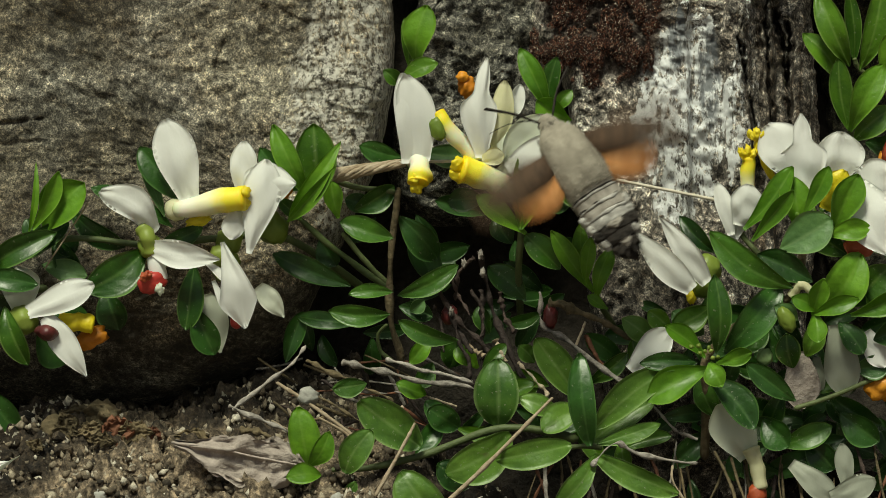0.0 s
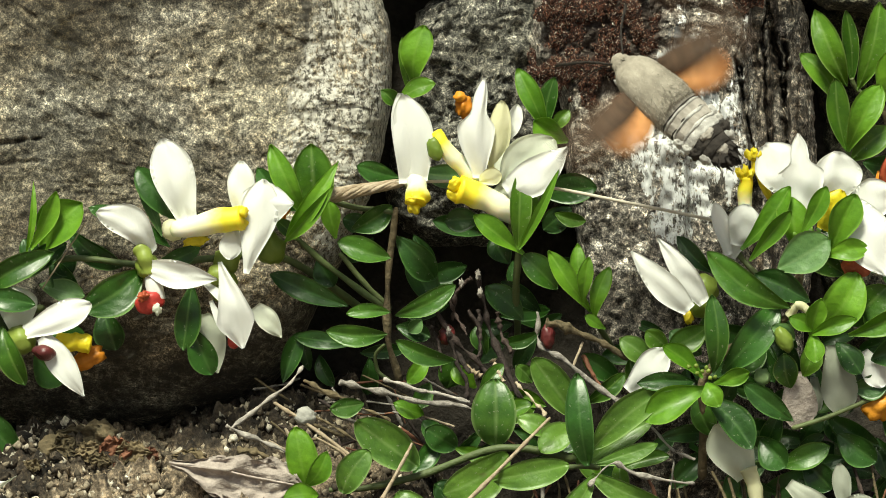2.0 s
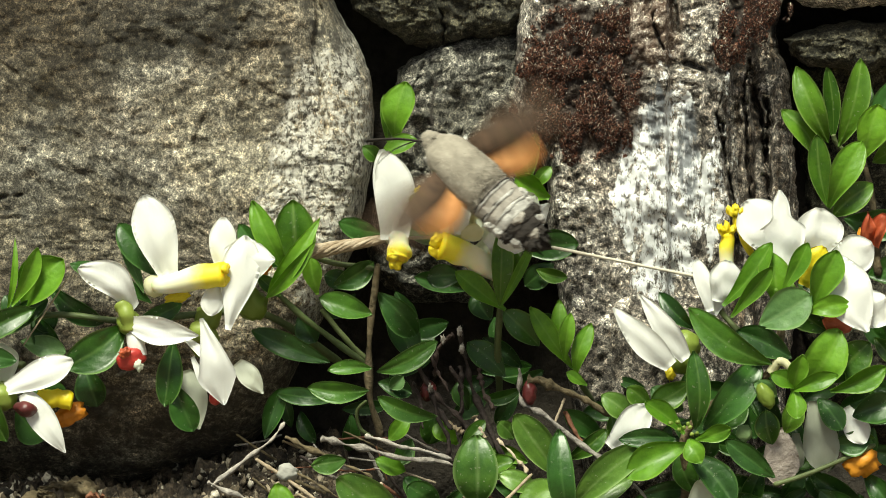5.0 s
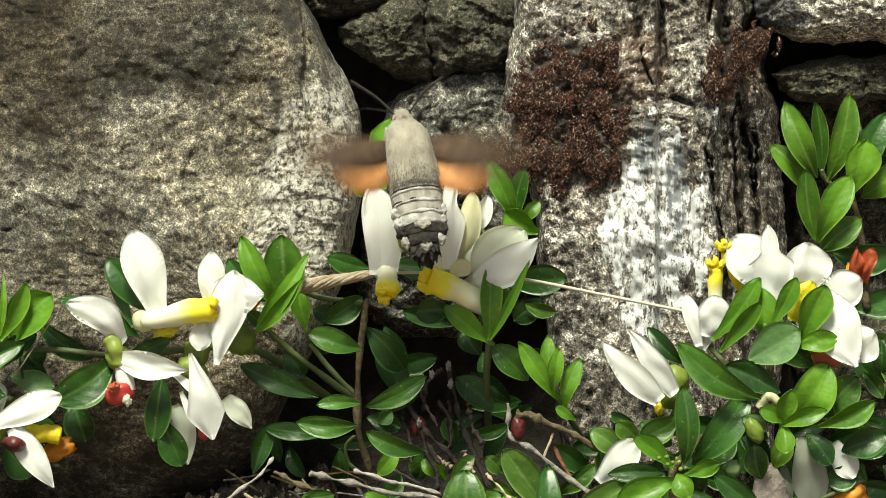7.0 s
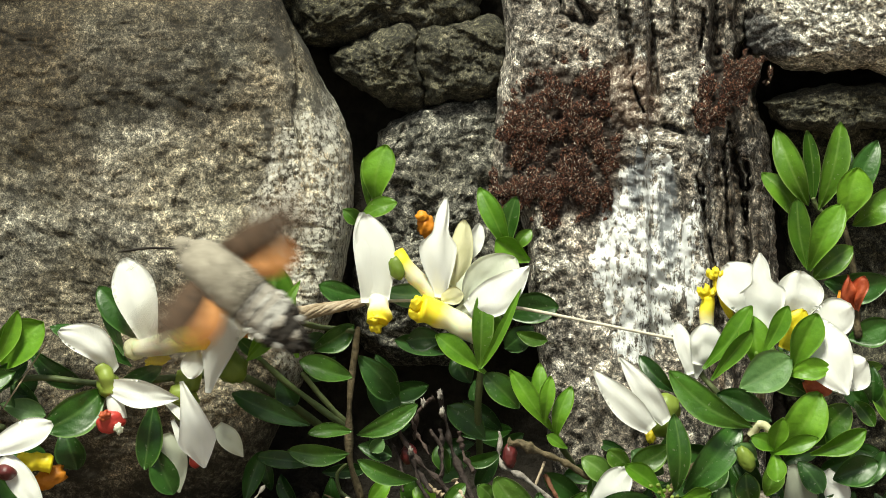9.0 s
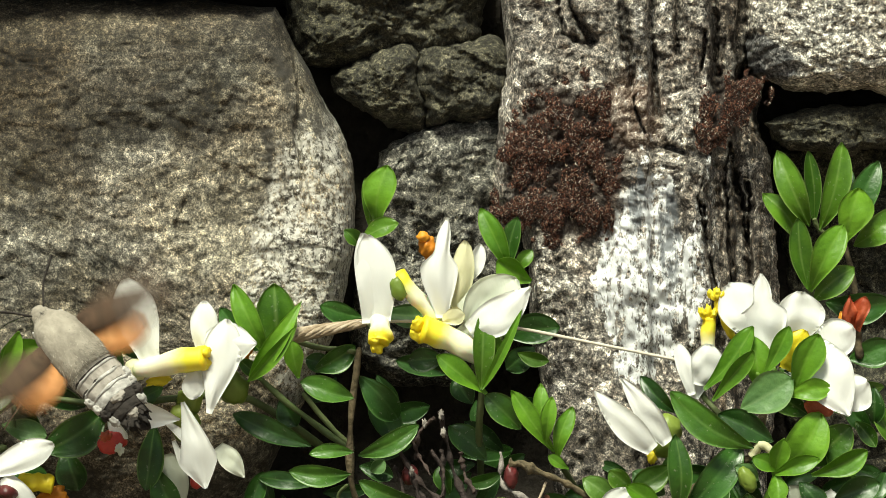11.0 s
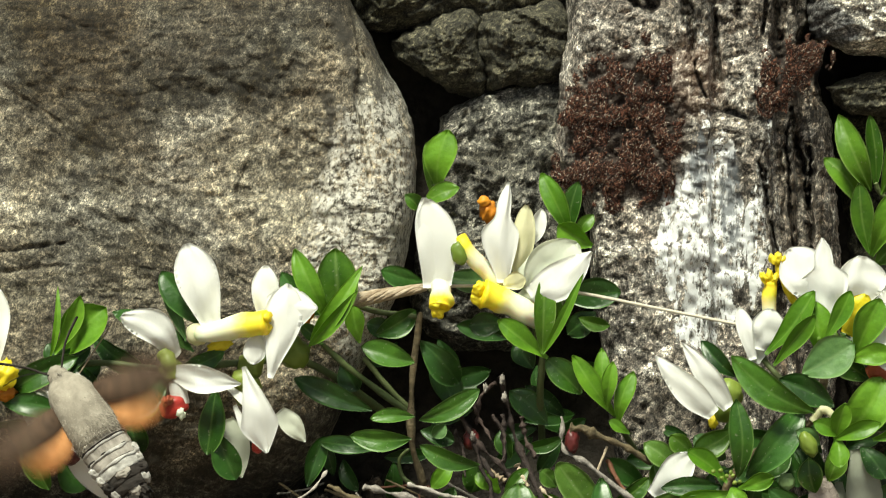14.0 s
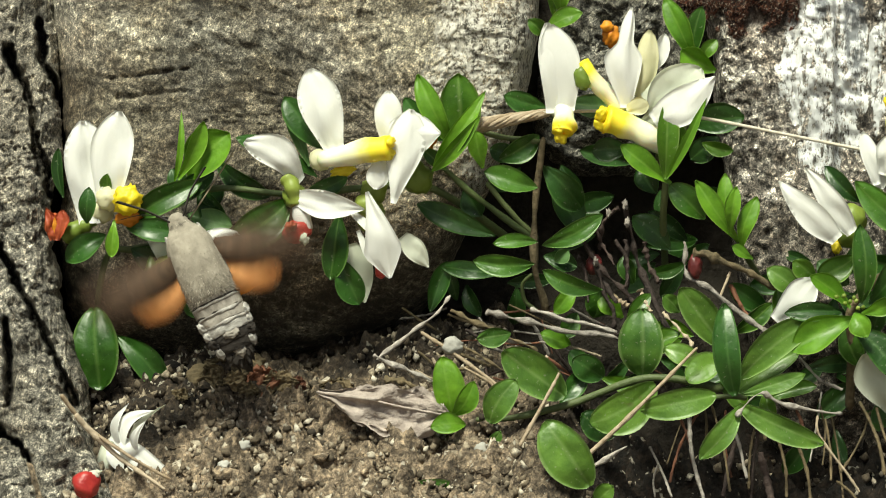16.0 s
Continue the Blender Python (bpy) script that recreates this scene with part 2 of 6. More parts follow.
col = blend(nt, maths(nt, "MULTIPLY", blue, ramp(nt, grain(nt, 260, 6, 0.75, (1.2, 1, 0.25)), (0.42, (0, 0, 0)), (0.52, (0.85, 0.85, 0.85)))), col, (0.12, 0.13, 0.145))
rust = maths(nt, "MULTIPLY", patch(nt, 45.0, 58.0, 7.0, 9.0, 0.8, 200), 0.2)
col = blend(nt, rust, col, (0.30, 0.13, 0.06))
# Darkness of the right-hand grooves painted on as vertical streaks.
groove_dark = maths(nt, "MULTIPLY", patch(nt, 65.5, 30.0, 7.5, 60.0, 0.6, 120), ramp(nt, grain(nt, 210, 5, 0.65, (1.3, 1, 0.14)), (0.46, (1, 1, 1)), (0.56, (0.25, 0.25, 0.25))))
# Brownish tone low on the left, and shrublet shade painted over the foot.
base_tone_shade = blend(nt, 1.0, maths(nt, "MULTIPLY", patch(nt, 38.0, -12.0, 16.0, 14.0, 0.8, 110), 0.7), maths(nt, "MULTIPLY", patch(nt, 50.0, -48.0, 60.0, 26.0, 0.5, 90), 0.9), "LIGHTEN")
felt = blend(nt, 1.0, patch(nt, 31.5, 48.0, 13.5, 17.0, 0.5, 150), patch(nt, 64.5, 58.0, 6.0, 7.0, 0.5, 150), "ADD")
col = blend(nt, maths(nt, "MULTIPLY", felt, 0.85), col, (0.030, 0.016, 0.011))
col = blend(nt, groove_dark, col, blend(nt, 1.0, col, (0.24, 0.20, 0.165), "MULTIPLY"))
col = blend(nt, base_tone_shade, col, blend(nt, 1.0, col, (0.38, 0.36, 0.33), "MULTIPLY"))
nt.links.new(col, b.inputs["Base Color"])
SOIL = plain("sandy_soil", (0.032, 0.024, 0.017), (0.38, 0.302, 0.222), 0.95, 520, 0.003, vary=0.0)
nt = SOIL.node_tree
b = nt.nodes["Principled BSDF"]
sand = b.inputs["Base Color"].links[0].from_socket
# Dark humus tone that also carries the shrublet's shade, painted into the soil.
humus_shade = ramp(nt, grain(nt, 380, 5, 0.65), (0.3, (0.003, 0.0025, 0.002)), (0.7, (0.026, 0.017, 0.011)))
sand = blend(nt, patch(nt, 62.0, -42.0, 80.0, 70.0, 0.22, 60), sand, humus_shade)
# Shadow under the boulder painted as a dark band, with a spot beside it.
sand = blend(nt, maths(nt, "MULTIPLY", patch(nt, -60.0, -26.0, 75.0, 10.5, 0.4, 90), 0.85), sand, humus_shade)
sand = blend(nt, maths(nt, "MULTIPLY", patch(nt, -88.0, -37.0, 15.0, 8.0, 0.6, 110), 0.85), sand, humus_shade)
sand = blend(nt, 0.8, sand, ramp(nt, grain(nt, 900, 6, 0.8), (0.38, (0.2, 0.19, 0.18)), (0.5, (0.95, 0.95, 0.95)), (0.62, (2.3, 2.25, 2.1))), "MULTIPLY")
sand = blend(nt, 0.9, sand, ramp(nt, grain(nt, 170, 6, 0.7), (0.38, (0.16, 0.14, 0.12)), (0.48, (0.8, 0.78, 0.75)), (0.58, (1.25, 1.22, 1.18))), "MULTIPLY")
flecks = ramp(nt, grain(nt, 520, 2, 0.5, (1, 1.4, 1)), (0.66, (0, 0, 0)), (0.70, (0.7, 0.7, 0.7)))
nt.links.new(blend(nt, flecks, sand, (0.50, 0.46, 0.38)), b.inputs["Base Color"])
EARTH = plain("dark_earth", (0.012, 0.010, 0.008), (0.05, 0.04, 0.03), 0.95, 300, 0.003, vary=0.0)
LEAF = blade_material("glossy_leaf", (0.034, 0.108, 0.006), (0.125, 0.280, 0.015), (0.34, 0.48, 0.14), 0.42, 0.2, 0.28, 0.25)
CREEP = blade_material("creeping_leaf", (0.050, 0.138, 0.016), (0.15, 0.295, 0.040), (0.36, 0.50, 0.19), 0.45, 0.2, 0.26, 0.35)
# LEAF darkened for inner leaves, so their shade is in the colour.
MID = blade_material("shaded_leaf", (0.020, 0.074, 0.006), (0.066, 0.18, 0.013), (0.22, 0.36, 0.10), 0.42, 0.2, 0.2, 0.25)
YOUNG = blade_material("young_leaf", (0.11, 0.28, 0.014), (0.21, 0.44, 0.03), (0.34, 0.55, 0.10), 0.45, 0.12, 0.4)
# Darker still: deep shade put into the leaf colour.
SHADE = blade_material("deep_shade_leaf", (0.014, 0.052, 0.006), (0.036, 0.12, 0.013), (0.13, 0.26, 0.07), 0.42, 0.2, 0.15, 0.25)
PALE = blade_material("pale_leaf", (0.085, 0.20, 0.055), (0.18, 0.34, 0.11), (0.34, 0.48, 0.22), 0.5, 0.1, 0.3)
WHITE = plain("white_petal", (0.90, 0.905, 0.87), (0.97, 0.97, 0.95), 0.8, 240, 0.0003, 0.32, 0.0, (1, 1, 0.5), 0.2)
# A greener, slightly darker white than WHITE.
DIM = plain("dim_petal", (0.78, 0.82, 0.68), (0.90, 0.92, 0.82), 0.6, 240, 0.0003, 0.4, 0.0, (1, 1, 0.5), 0.3)
# WHITE darkened for petals low in the shrublet; their shade is in the colour.
DARK_PETAL = plain("darkened_petal", (0.40, 0.43, 0.34), (0.60, 0.62, 0.53), 0.6, 240, 0.0003, 0.4, 0.0, (1, 1, 0.5), 0.3)
CREAM = plain("cream_petal", (0.72, 0.70, 0.42), (0.86, 0.83, 0.60), 0.5, 300, 0.0003, 0.3, 0.0, (1, 1, 1), 0.2)
YELLOW = plain("yellow_keel", (0.86, 0.66, 0.012), (0.96, 0.83, 0.05), 0.45, 500, 0.0005, 0.2, 0.1, (1, 1, 1), 0.2)
KEEL, nt, b = nodes_of("cream_to_yellow_keel")
uvn, sepn = nt.nodes.new("ShaderNodeUVMap"), nt.nodes.new("ShaderNodeSeparateXYZ")
nt.links.new(uvn.outputs[0], sepn.inputs[0])
along = maths(nt, "ADD", sepn.outputs[1], maths(nt, "MULTIPLY", maths(nt, "SUBTRACT", grain(nt, 300, 3), 0.5), 0.25))
col = ramp(nt, along, (0.0, (0.62, 0.68, 0.36)), (0.2, (0.88, 0.87, 0.72)), (0.55, (0.88, 0.84, 0.52)), (0.74, (0.93, 0.82, 0.06)), (1.0, (0.90, 0.68, 0.015)))
nt.links.new(col, b.inputs["Base Color"])
b.inputs["Roughness"].default_value = 0.55
b.inputs["Subsurface Weight"].default_value = 0.25
b.inputs["Subsurface Scale"].default_value = 0.001
ORANGE = plain("orange_keel", (0.62, 0.20, 0.01), (0.85, 0.36, 0.03), 0.5, 500, 0.0005, 0.15, 0.1, (1, 1, 1), 0.3)
RED = plain("red_keel", (0.34, 0.016, 0.018), (0.64, 0.06, 0.045), 0.4, 500, 0.0005, 0.1, 0.3, (1, 1, 1), 0.4)
WINE = plain("wine_red_bud", (0.07, 0.010, 0.011), (0.20, 0.028, 0.026), 0.45, 500, 0.0005, 0.0, 0.2, (1, 1, 1), 0.4)
RED_BARK = plain("red_brown_bark", (0.08, 0.03, 0.016), (0.24, 0.10, 0.055), 0.8, 600, 0.001)
RUST = plain("withered_keel", (0.30, 0.035, 0.012), (0.56, 0.13, 0.04), 0.5, 500, 0.0005, 0.1, 0.2, (1, 1, 1), 0.2)
BUD = plain("green_calyx", (0.16, 0.24, 0.03), (0.34, 0.42, 0.08), 0.45, 300, 0.0003, 0.2, 0.1, (1, 1, 1), 0.5)
STEM = plain("green_stem", (0.06, 0.09, 0.025), (0.13, 0.16, 0.06), 0.6, 500, 0.0006)
WOOD = plain("brown_stem", (0.05, 0.04, 0.02), (0.24, 0.18, 0.10), 0.85, 700, 0.0012, vary=0.25)
TWIG = plain("grey_twig", (0.045, 0.036, 0.03), (0.56, 0.51, 0.46), 0.9, 700, 0.0012, vary=0.25)
CHAR = plain("black_twig", (0.012, 0.008, 0.007), (0.075, 0.048, 0.040), 0.8, 900, 0.001)
STRAW = plain("pale_straw", (0.24, 0.17, 0.10), (0.58, 0.48, 0.36), 0.75, 800, 0.0008, vary=0.3)
LITTER = plain("withered_leaf", (0.12, 0.09, 0.075), (0.56, 0.48, 0.43), 0.9, 420, 0.002, 0.05)
WIRE = plain("grey_wire", (0.60, 0.54, 0.44), (0.80, 0.74, 0.62), 0.55, 900, 0.0004)
MOSS = pieces("red_brown_moss", ((0.0, (0.006, 0.003, 0.002)), (0.45, (0.032, 0.012, 0.008)), (0.70, (0.105, 0.032, 0.015)), (0.87, (0.20, 0.075, 0.04)), (0.93, (0.30, 0.22, 0.16)), (1.0, (0.62, 0.57, 0.50))))
GRIT = pieces("loose_grit", ((0.0, (0.03, 0.023, 0.016)), (0.4, (0.16, 0.125, 0.085)), (0.8, (0.34, 0.285, 0.21)), (1.0, (0.60, 0.55, 0.46))))
PEBBLE = plain("pale_pebble", (0.32, 0.31, 0.28), (0.55, 0.54, 0.50), 0.7, 500, 0.0006)
FUR = plain("grey_brown_fur", (0.18, 0.158, 0.125), (0.44, 0.395, 0.325), 0.95, 330, 0.0008, vary=0.0, stretch=(1, 0.7, 1))
TAIL = plain("dark_tail_fur", (0.010, 0.008, 0.007), (0.055, 0.045, 0.038), 0.95, 700, 0.001, vary=0.0)
HAIR = pieces("fur_hairs", ((0.0, (0.11, 0.095, 0.075)), (0.5, (0.27, 0.24, 0.195)), (1.0, (0.50, 0.455, 0.39))))
BAND = plain("ring_fur", (0.16, 0.14, 0.12), (0.50, 0.46, 0.41), 0.95, 500, 0.001, vary=0.0, stretch=(1, 0.4, 1))
TUFT = plain("white_fur", (0.16, 0.145, 0.13), (0.74, 0.72, 0.68), 0.95, 450, 0.001, vary=0.0)
FOREWING = plain("brown_wing", (0.05, 0.030, 0.019), (0.16, 0.095, 0.058), 0.8, 500, 0.0003, 0.25, vary=0.0)
HINDWING = plain("orange_wing", (0.60, 0.25, 0.075), (0.84, 0.42, 0.16), 0.7, 400, 0.0003, 0.35, vary=0.0)
# thin scales let light and sight through, most at the tips
for m, root, tip, reach in ((FOREWING, 0.10, 0.45, 0.0195), (HINDWING, 0.12, 0.60, 0.0115)):
    nt = m.node_tree
    tp, mix, out = nt.nodes.new("ShaderNodeBsdfTransparent"), nt.nodes.new("ShaderNodeMixShader"), nt.nodes["Material Output"]
    tcn, spn = nt.nodes.new("ShaderNodeTexCoord"), nt.nodes.new("ShaderNodeSeparateXYZ")
    nt.links.new(tcn.outputs["Object"], spn.inputs[0])
    along = maths(nt, "DIVIDE", maths(nt, "ABSOLUTE", spn.outputs[0]), reach)
    nt.links.new(ramp(nt, along, (0.3, (root,) * 3), (1.0, (tip,) * 3)), mix.inputs[0])
    if m is HINDWING:
        hue = nt.nodes["Principled BSDF"].inputs["Base Color"].links[0]
        tint = blend(nt, 1.0, hue.from_socket, ramp(nt, along, (0.25, (1.1, 1.2, 1.35)), (0.65, (1, 1, 1)), (1.0, (0.6, 0.5, 0.45))), "MULTIPLY")
        nt.links.new(tint, nt.nodes["Principled BSDF"].inputs["Base Color"])
    nt.links.new(out.inputs[0].links[0].from_socket, mix.inputs[1])
    nt.links.new(tp.outputs[0], mix.inputs[2])
    nt.links.new(mix.outputs[0], out.inputs[0])
EYE_BLACK = plain("dark_eye", (0.01, 0.01, 0.01), (0.03, 0.025, 0.02), 0.2, 300)


# ---- builders ----
def part(name, bm, material, parent=None, label="", smooth=True):
    """Links a bmesh as one mesh object under a thing or a part; its points are world metres, less the top thing's place."""
    me = bpy.data.meshes.new(name)
    bm.to_mesh(me)
    bm.free()
    me.materials.append(material)
    for p in me.polygons:
        p.use_smooth = smooth
    ob = new(name, me)
    ob.parent = parent
    if label:
        ob["label"] = label
    return ob


def thing(name, at, label, category, group=""):
    e = new(name)
    e.empty_display_size = 0.01
    e.location = at
    return tagged(e, label, category, group)


def root_place(parent):
    while parent and parent.parent:
        parent = parent.parent
    return parent.location.copy() if parent else Vector()


def smooth_line(pts, n):
    """n + 1 points of a smooth line through pts."""
    pts = [Vector(p) for p in pts]
    out = []
    for i in range(n + 1):
        f = i / n * (len(pts) - 1)
        k = min(int(f), len(pts) - 2)
        u = f - k
        a, b, c, d = pts[max(k - 1, 0)], pts[k], pts[k + 1], pts[min(k + 2, len(pts) - 1)]
        out.append(0.5 * (2 * b + (c - a) * u + (2 * a - 5 * b + 4 * c - d) * u * u + (3 * b - a - 3 * c + d) * u ** 3))
    return out


OUT = (WALL.to_3x3() @ Vector((0, 0, 1))).normalized()
SHAPES = {
    "leaf": lambda s: math.sin(math.pi * min(s * 0.985 + 0.012, 1) ** 1.3) ** 0.62,
    "oval": lambda s: math.sin(math.pi * min(s * 0.98 + 0.014, 1) ** 1.1) ** 0.5,
    "lance": lambda s: math.sin(math.pi * min(s * 0.985 + 0.012, 1) ** 0.95) ** 0.8,
    "spoon": lambda s: 0.14 * (1 - s) + 0.96 * math.sin(math.pi * min(s * 0.975 + 0.015, 1) ** 1.75) ** 0.72,
    "petal": lambda s: 0.46 + 0.54 * math.sin(math.pi / 2 * s / 0.64) ** 1.4 if s < 0.64 else max(0.06, math.cos((s - 0.64) / 0.36 * math.pi / 2)) ** 0.62,
    "urn": lambda s: 0.34 + 0.66 * math.sin(math.pi / 2 * s / 0.5) ** 1.6 if s < 0.5 else (0.70 + 0.30 * math.cos(math.pi * (s - 0.5) / 0.18) if s < 0.68 else max(0.05, 0.40 * (1 - ((s - 0.68) / 0.32) ** 3))),
    "kite": lambda s: 0.10 + 0.90 * (s / 0.68) ** 1.1 if s < 0.68 else max(0.04, (1 - s) / 0.32) ** 0.8,
    "fang": lambda s: 0.5 + 0.5 * math.sin(math.pi / 2 * s / 0.42) if s < 0.42 else max(0.05, 1 - ((s - 0.42) / 0.58) ** 1.7) ** 0.9,
}


def blade(name, parent, b, t, w, d=10.0, e=None, mat=None, shape="leaf", fold=0.18, bend=0.10, roll=0.0, wave=0.0, thick=0.22, label="", crumple=0.0, lean=None):
    """A leaf or petal from b to t on the face, w millimetres wide, d and e out of it: creased along the middle, bowed, with thickness."""
    e = d + 1.5 if e is None else e
    p, q = face(*b, d), face(*t, e)
    axis = q - p
    length = axis.length
    axis.normalize()
    side = axis.cross(OUT).normalized()
    nrm = side.cross(axis).normalized()
    turn = Matrix.Rotation(radians(roll), 3, axis)
    side, nrm = turn @ side, turn @ nrm
    o = root_place(parent)
    w = w / 1000
    n, k = (30, 9) if crumple else (22, 4) if shape == "urn" else (14, 4)
    bm = bmesh.new()
    uv = bm.loops.layers.uv.new("UVMap")
    seed = random.random() * 50
    sides = []
    sway = random.uniform(-0.06, 0.06)
    lean = sway if lean is None else lean
    uneven, twist = random.uniform(-0.14, 0.14), random.uniform(-0.35, 0.35)
    for up in (1, -1):
        rows = []
        for i in range(n + 1):
            s = i / n
            half = 0.5 * w * SHAPES[shape](s) * (1 + crumple * noise.noise(Vector((s * 9, up, seed))))
            row = []
            for j in range(-k, k + 1):
                c = j / k
                lift = fold * half * abs(c) ** 1.15 + bend * length * math.sin(math.pi * s) - bend * 0.9 * length * s * s
                lift += wave * w * noise.noise(Vector((s * 3.2 + seed, c * 1.8, seed)))
                if crumple:
                    lift += crumple * w * (0.35 * noise.noise(Vector((s * 7 + seed, c * 3.5, seed))) + 0.18 * noise.noise(Vector((s * 17, c * 8, seed))))
                lift += twist * half * c * (s - 0.4)
                v = p + axis * length * s + side * (half * c * (1 + uneven * (1 if c > 0 else -1)) + lean * length * math.sin(math.pi * s)) + nrm * (lift + up * thick / 2000 * (1 - 0.75 * c * c))
                row.append(bm.verts.new(v - o))
            rows.append(row)
        for i in range(n):
            for j in range(2 * k):
                quad = (rows[i][j], rows[i][j + 1], rows[i + 1][j + 1], rows[i + 1][j])
                f = bm.faces.new(quad if up < 0 else quad[::-1])
                for lp, (a, c) in zip(f.loops, ((j, i), (j + 1, i), (j + 1, i + 1), (j, i + 1)) if up < 0 else ((j, i + 1), (j + 1, i + 1), (j + 1, i), (j, i))):
                    lp[uv].uv = (a / (2 * k), c / n)
        sides.append(rows)
    a, c = sides
    rim = [(i, 0) for i in range(n)] + [(n, j) for j in range(2 * k)] + [(i, 2 * k) for i in range(n, 0, -1)] + [(0, j) for j in range(2 * k, 0, -1)]
    for (i, j), (x, y) in zip(rim, rim[1:] + rim[:1]):
        bm.faces.new((a[i][j], a[x][y], c[x][y], c[i][j]))
    return part(name, bm, mat, parent, label)


def tube(name, parent, pts, r, mat, r2=None, rough=0.0, n=None, sides=8, label="", lump=0.0, swell=0.0):
    """A stem, twig or keel along pts (x, h, d), r to r2 millimetres thick in radius, with closed ends."""
    r2 = r if r2 is None else r2
    line = smooth_line([face(*p) for p in pts], n or max(8, 7 * len(pts)))
    o = root_place(parent)
    bm = bmesh.new()
    seed = random.random() * 90
    ref = Vector((0.31, 0.52, 0.8))
    rings = []
    m = len(line) - 1
    for i, p in enumerate(line):
        ax = (line[min(i + 1, m)] - line[max(i - 1, 0)]).normalized()
        u = ax.cross(ref).normalized()
        v = ax.cross(u)
        s = i / m
        rad = (r + (r2 - r) * s) / 1000 * (1 + rough * noise.noise(Vector((s * len(line) * 0.22, seed, 0))) * 1.6)
        if lump:
            rad *= 1 + lump * max(0, math.sin(s * math.pi * (2 + len(pts)) + seed)) ** 8
        if swell:
            rad *= 0.7 + swell * math.sin(math.pi * min(1, s * 0.85 + 0.05)) + 0.12 * s
        if i in (0, m):
            rad *= 0.55
        c = p + (u * noise.noise(Vector((s * 4, seed, 3))) + v * noise.noise(Vector((s * 4, seed, 7)))) * rough * r / 600
        rings.append([bm.verts.new(c - o + (u * math.cos(2 * math.pi * j / sides) + v * math.sin(2 * math.pi * j / sides)) * rad
                                   * (1 + rough * 0.5 * noise.noise(Vector((math.cos(2 * math.pi * j / sides), math.sin(2 * math.pi * j / sides), i * 0.25)) * 1.2 + Vector((seed, 0, 0))))) for j in range(sides)])
    uv = bm.loops.layers.uv.new("UVMap")
    for i, (a, c) in enumerate(zip(rings, rings[1:])):
        for j in range(sides):
            f = bm.faces.new((a[j], a[(j + 1) % sides], c[(j + 1) % sides], c[j]))
            for lp, (x, y) in zip(f.loops, ((j, i), (j + 1, i), (j + 1, i + 1), (j, i + 1))):
                lp[uv].uv = (x / sides, y / m)
    for ring, v in ((rings[0][::-1], 0.0), (rings[-1], 1.0)):
        for lp in bm.faces.new(ring).loops:
            lp[uv].uv = (0.5, v)
    return part(name, bm, mat, parent, label)


def keel(parent, pts, r):
    """A flower's keel: a plump cream tube that turns yellow and ends in a crinkled mouth with two lobes."""
    ob = tube("keel", parent, pts, r * 0.66, KEEL, r * 0.92, 0.14, n=20, sides=16, swell=0.2)
    x, h, d = pts[-1]
    for k in (-1, 1):
        ball("lobe", ob, (x - 0.15 * r, h + k * 0.34 * r), (r * 0.9, r * 0.75, r * 0.9), YELLOW, d + 0.5 * k, 0.3, 40 * k, detail=3, freq=1.6)
    return ob


def ball(name, parent, at, size, mat, d=10.0, lumps=0.12, turn=0.0, label="", detail=3, freq=2.2):
    """A lumpy bud, pebble or knob: size (wide, high, deep) in millimetres, turned on the face."""
    o = root_place(parent)
    bm = bmesh.new()
    bmesh.ops.create_icosphere(bm, subdivisions=detail, radius=0.5)
    seed = random.random() * 90
    m = WALL.to_3x3() @ Matrix.Rotation(radians(turn), 3, "Z")
    c = face(*at, d)
    for v in bm.verts:
        k = 1 + lumps * noise.noise(v.co * freq * 2 + Vector((seed, 0, 0))) * 1.8
        v.co = c - o + m @ Vector([v.co[i] * size[i] / 1000 * k for i in range(3)])
    return part(name, bm, mat, parent, label)


def flower(parent, at, d=10.0, size=3.2, mat=None):
    """The green calyx that carries a flower's petals."""
    return ball("flower", parent, at, (size, size, size), mat or BUD, d, 0.1)


def leaf(parent, b, t, w, d=10.0, e=None, mat=None, **more):
    w *= 0.9
    more.setdefault("shape", "spoon" if mat is YOUNG else "leaf")
    more.setdefault("roll", random.uniform(-16, 16))
    more.setdefault("bend", random.uniform(0.0, 0.16))
    more.setdefault("fold", random.uniform(0.22, 0.62))
    more.setdefault("wave", 0.06)
    return blade("leaf", parent, b, t, w, d, e, mat or LEAF, **more)


def petal(parent, b, t, w, d=12.0, e=None, mat=None, **more):
    more.setdefault("shape", "petal")
    more.setdefault("fold", random.uniform(-0.16, 0.04))
    more.setdefault("bend", random.uniform(0.03, 0.09))
    more.setdefault("wave", 0.10)
    more.setdefault("roll", random.uniform(-8, 8))
    more.setdefault("lean", random.uniform(-0.02, 0.02))
    more.setdefault("thick", 0.10)
    return blade("petal", parent, b, t, w, d, e, mat or WHITE, **more)


def split(x, h, cracks):
    """How deep the cracks (depth, width, line) cut at one place of the face."""
    cut = 0.0
    for deep, w, line in cracks:
        near = 99.0
        for (ax, ah), (bx, bh) in zip(line, line[1:]):
            ux, uh = bx - ax, bh - ah
            f = min(1, max(0, ((x - ax) * ux + (h - ah) * uh) / (ux * ux + uh * uh)))
            near = min(near, math.hypot(x - ax - f * ux, h - ah - f * uh))
        near += 0.5 * noise.noise(Vector((x * 0.7, h * 0.7, 5)))
        wide = w * (0.75 + 0.5 * noise.noise(Vector((x * 0.12, h * 0.12, 9))))
        if near < 3 * wide:
            cut = max(cut, deep * math.exp(-max(0, near / wide) ** 4))
    return cut


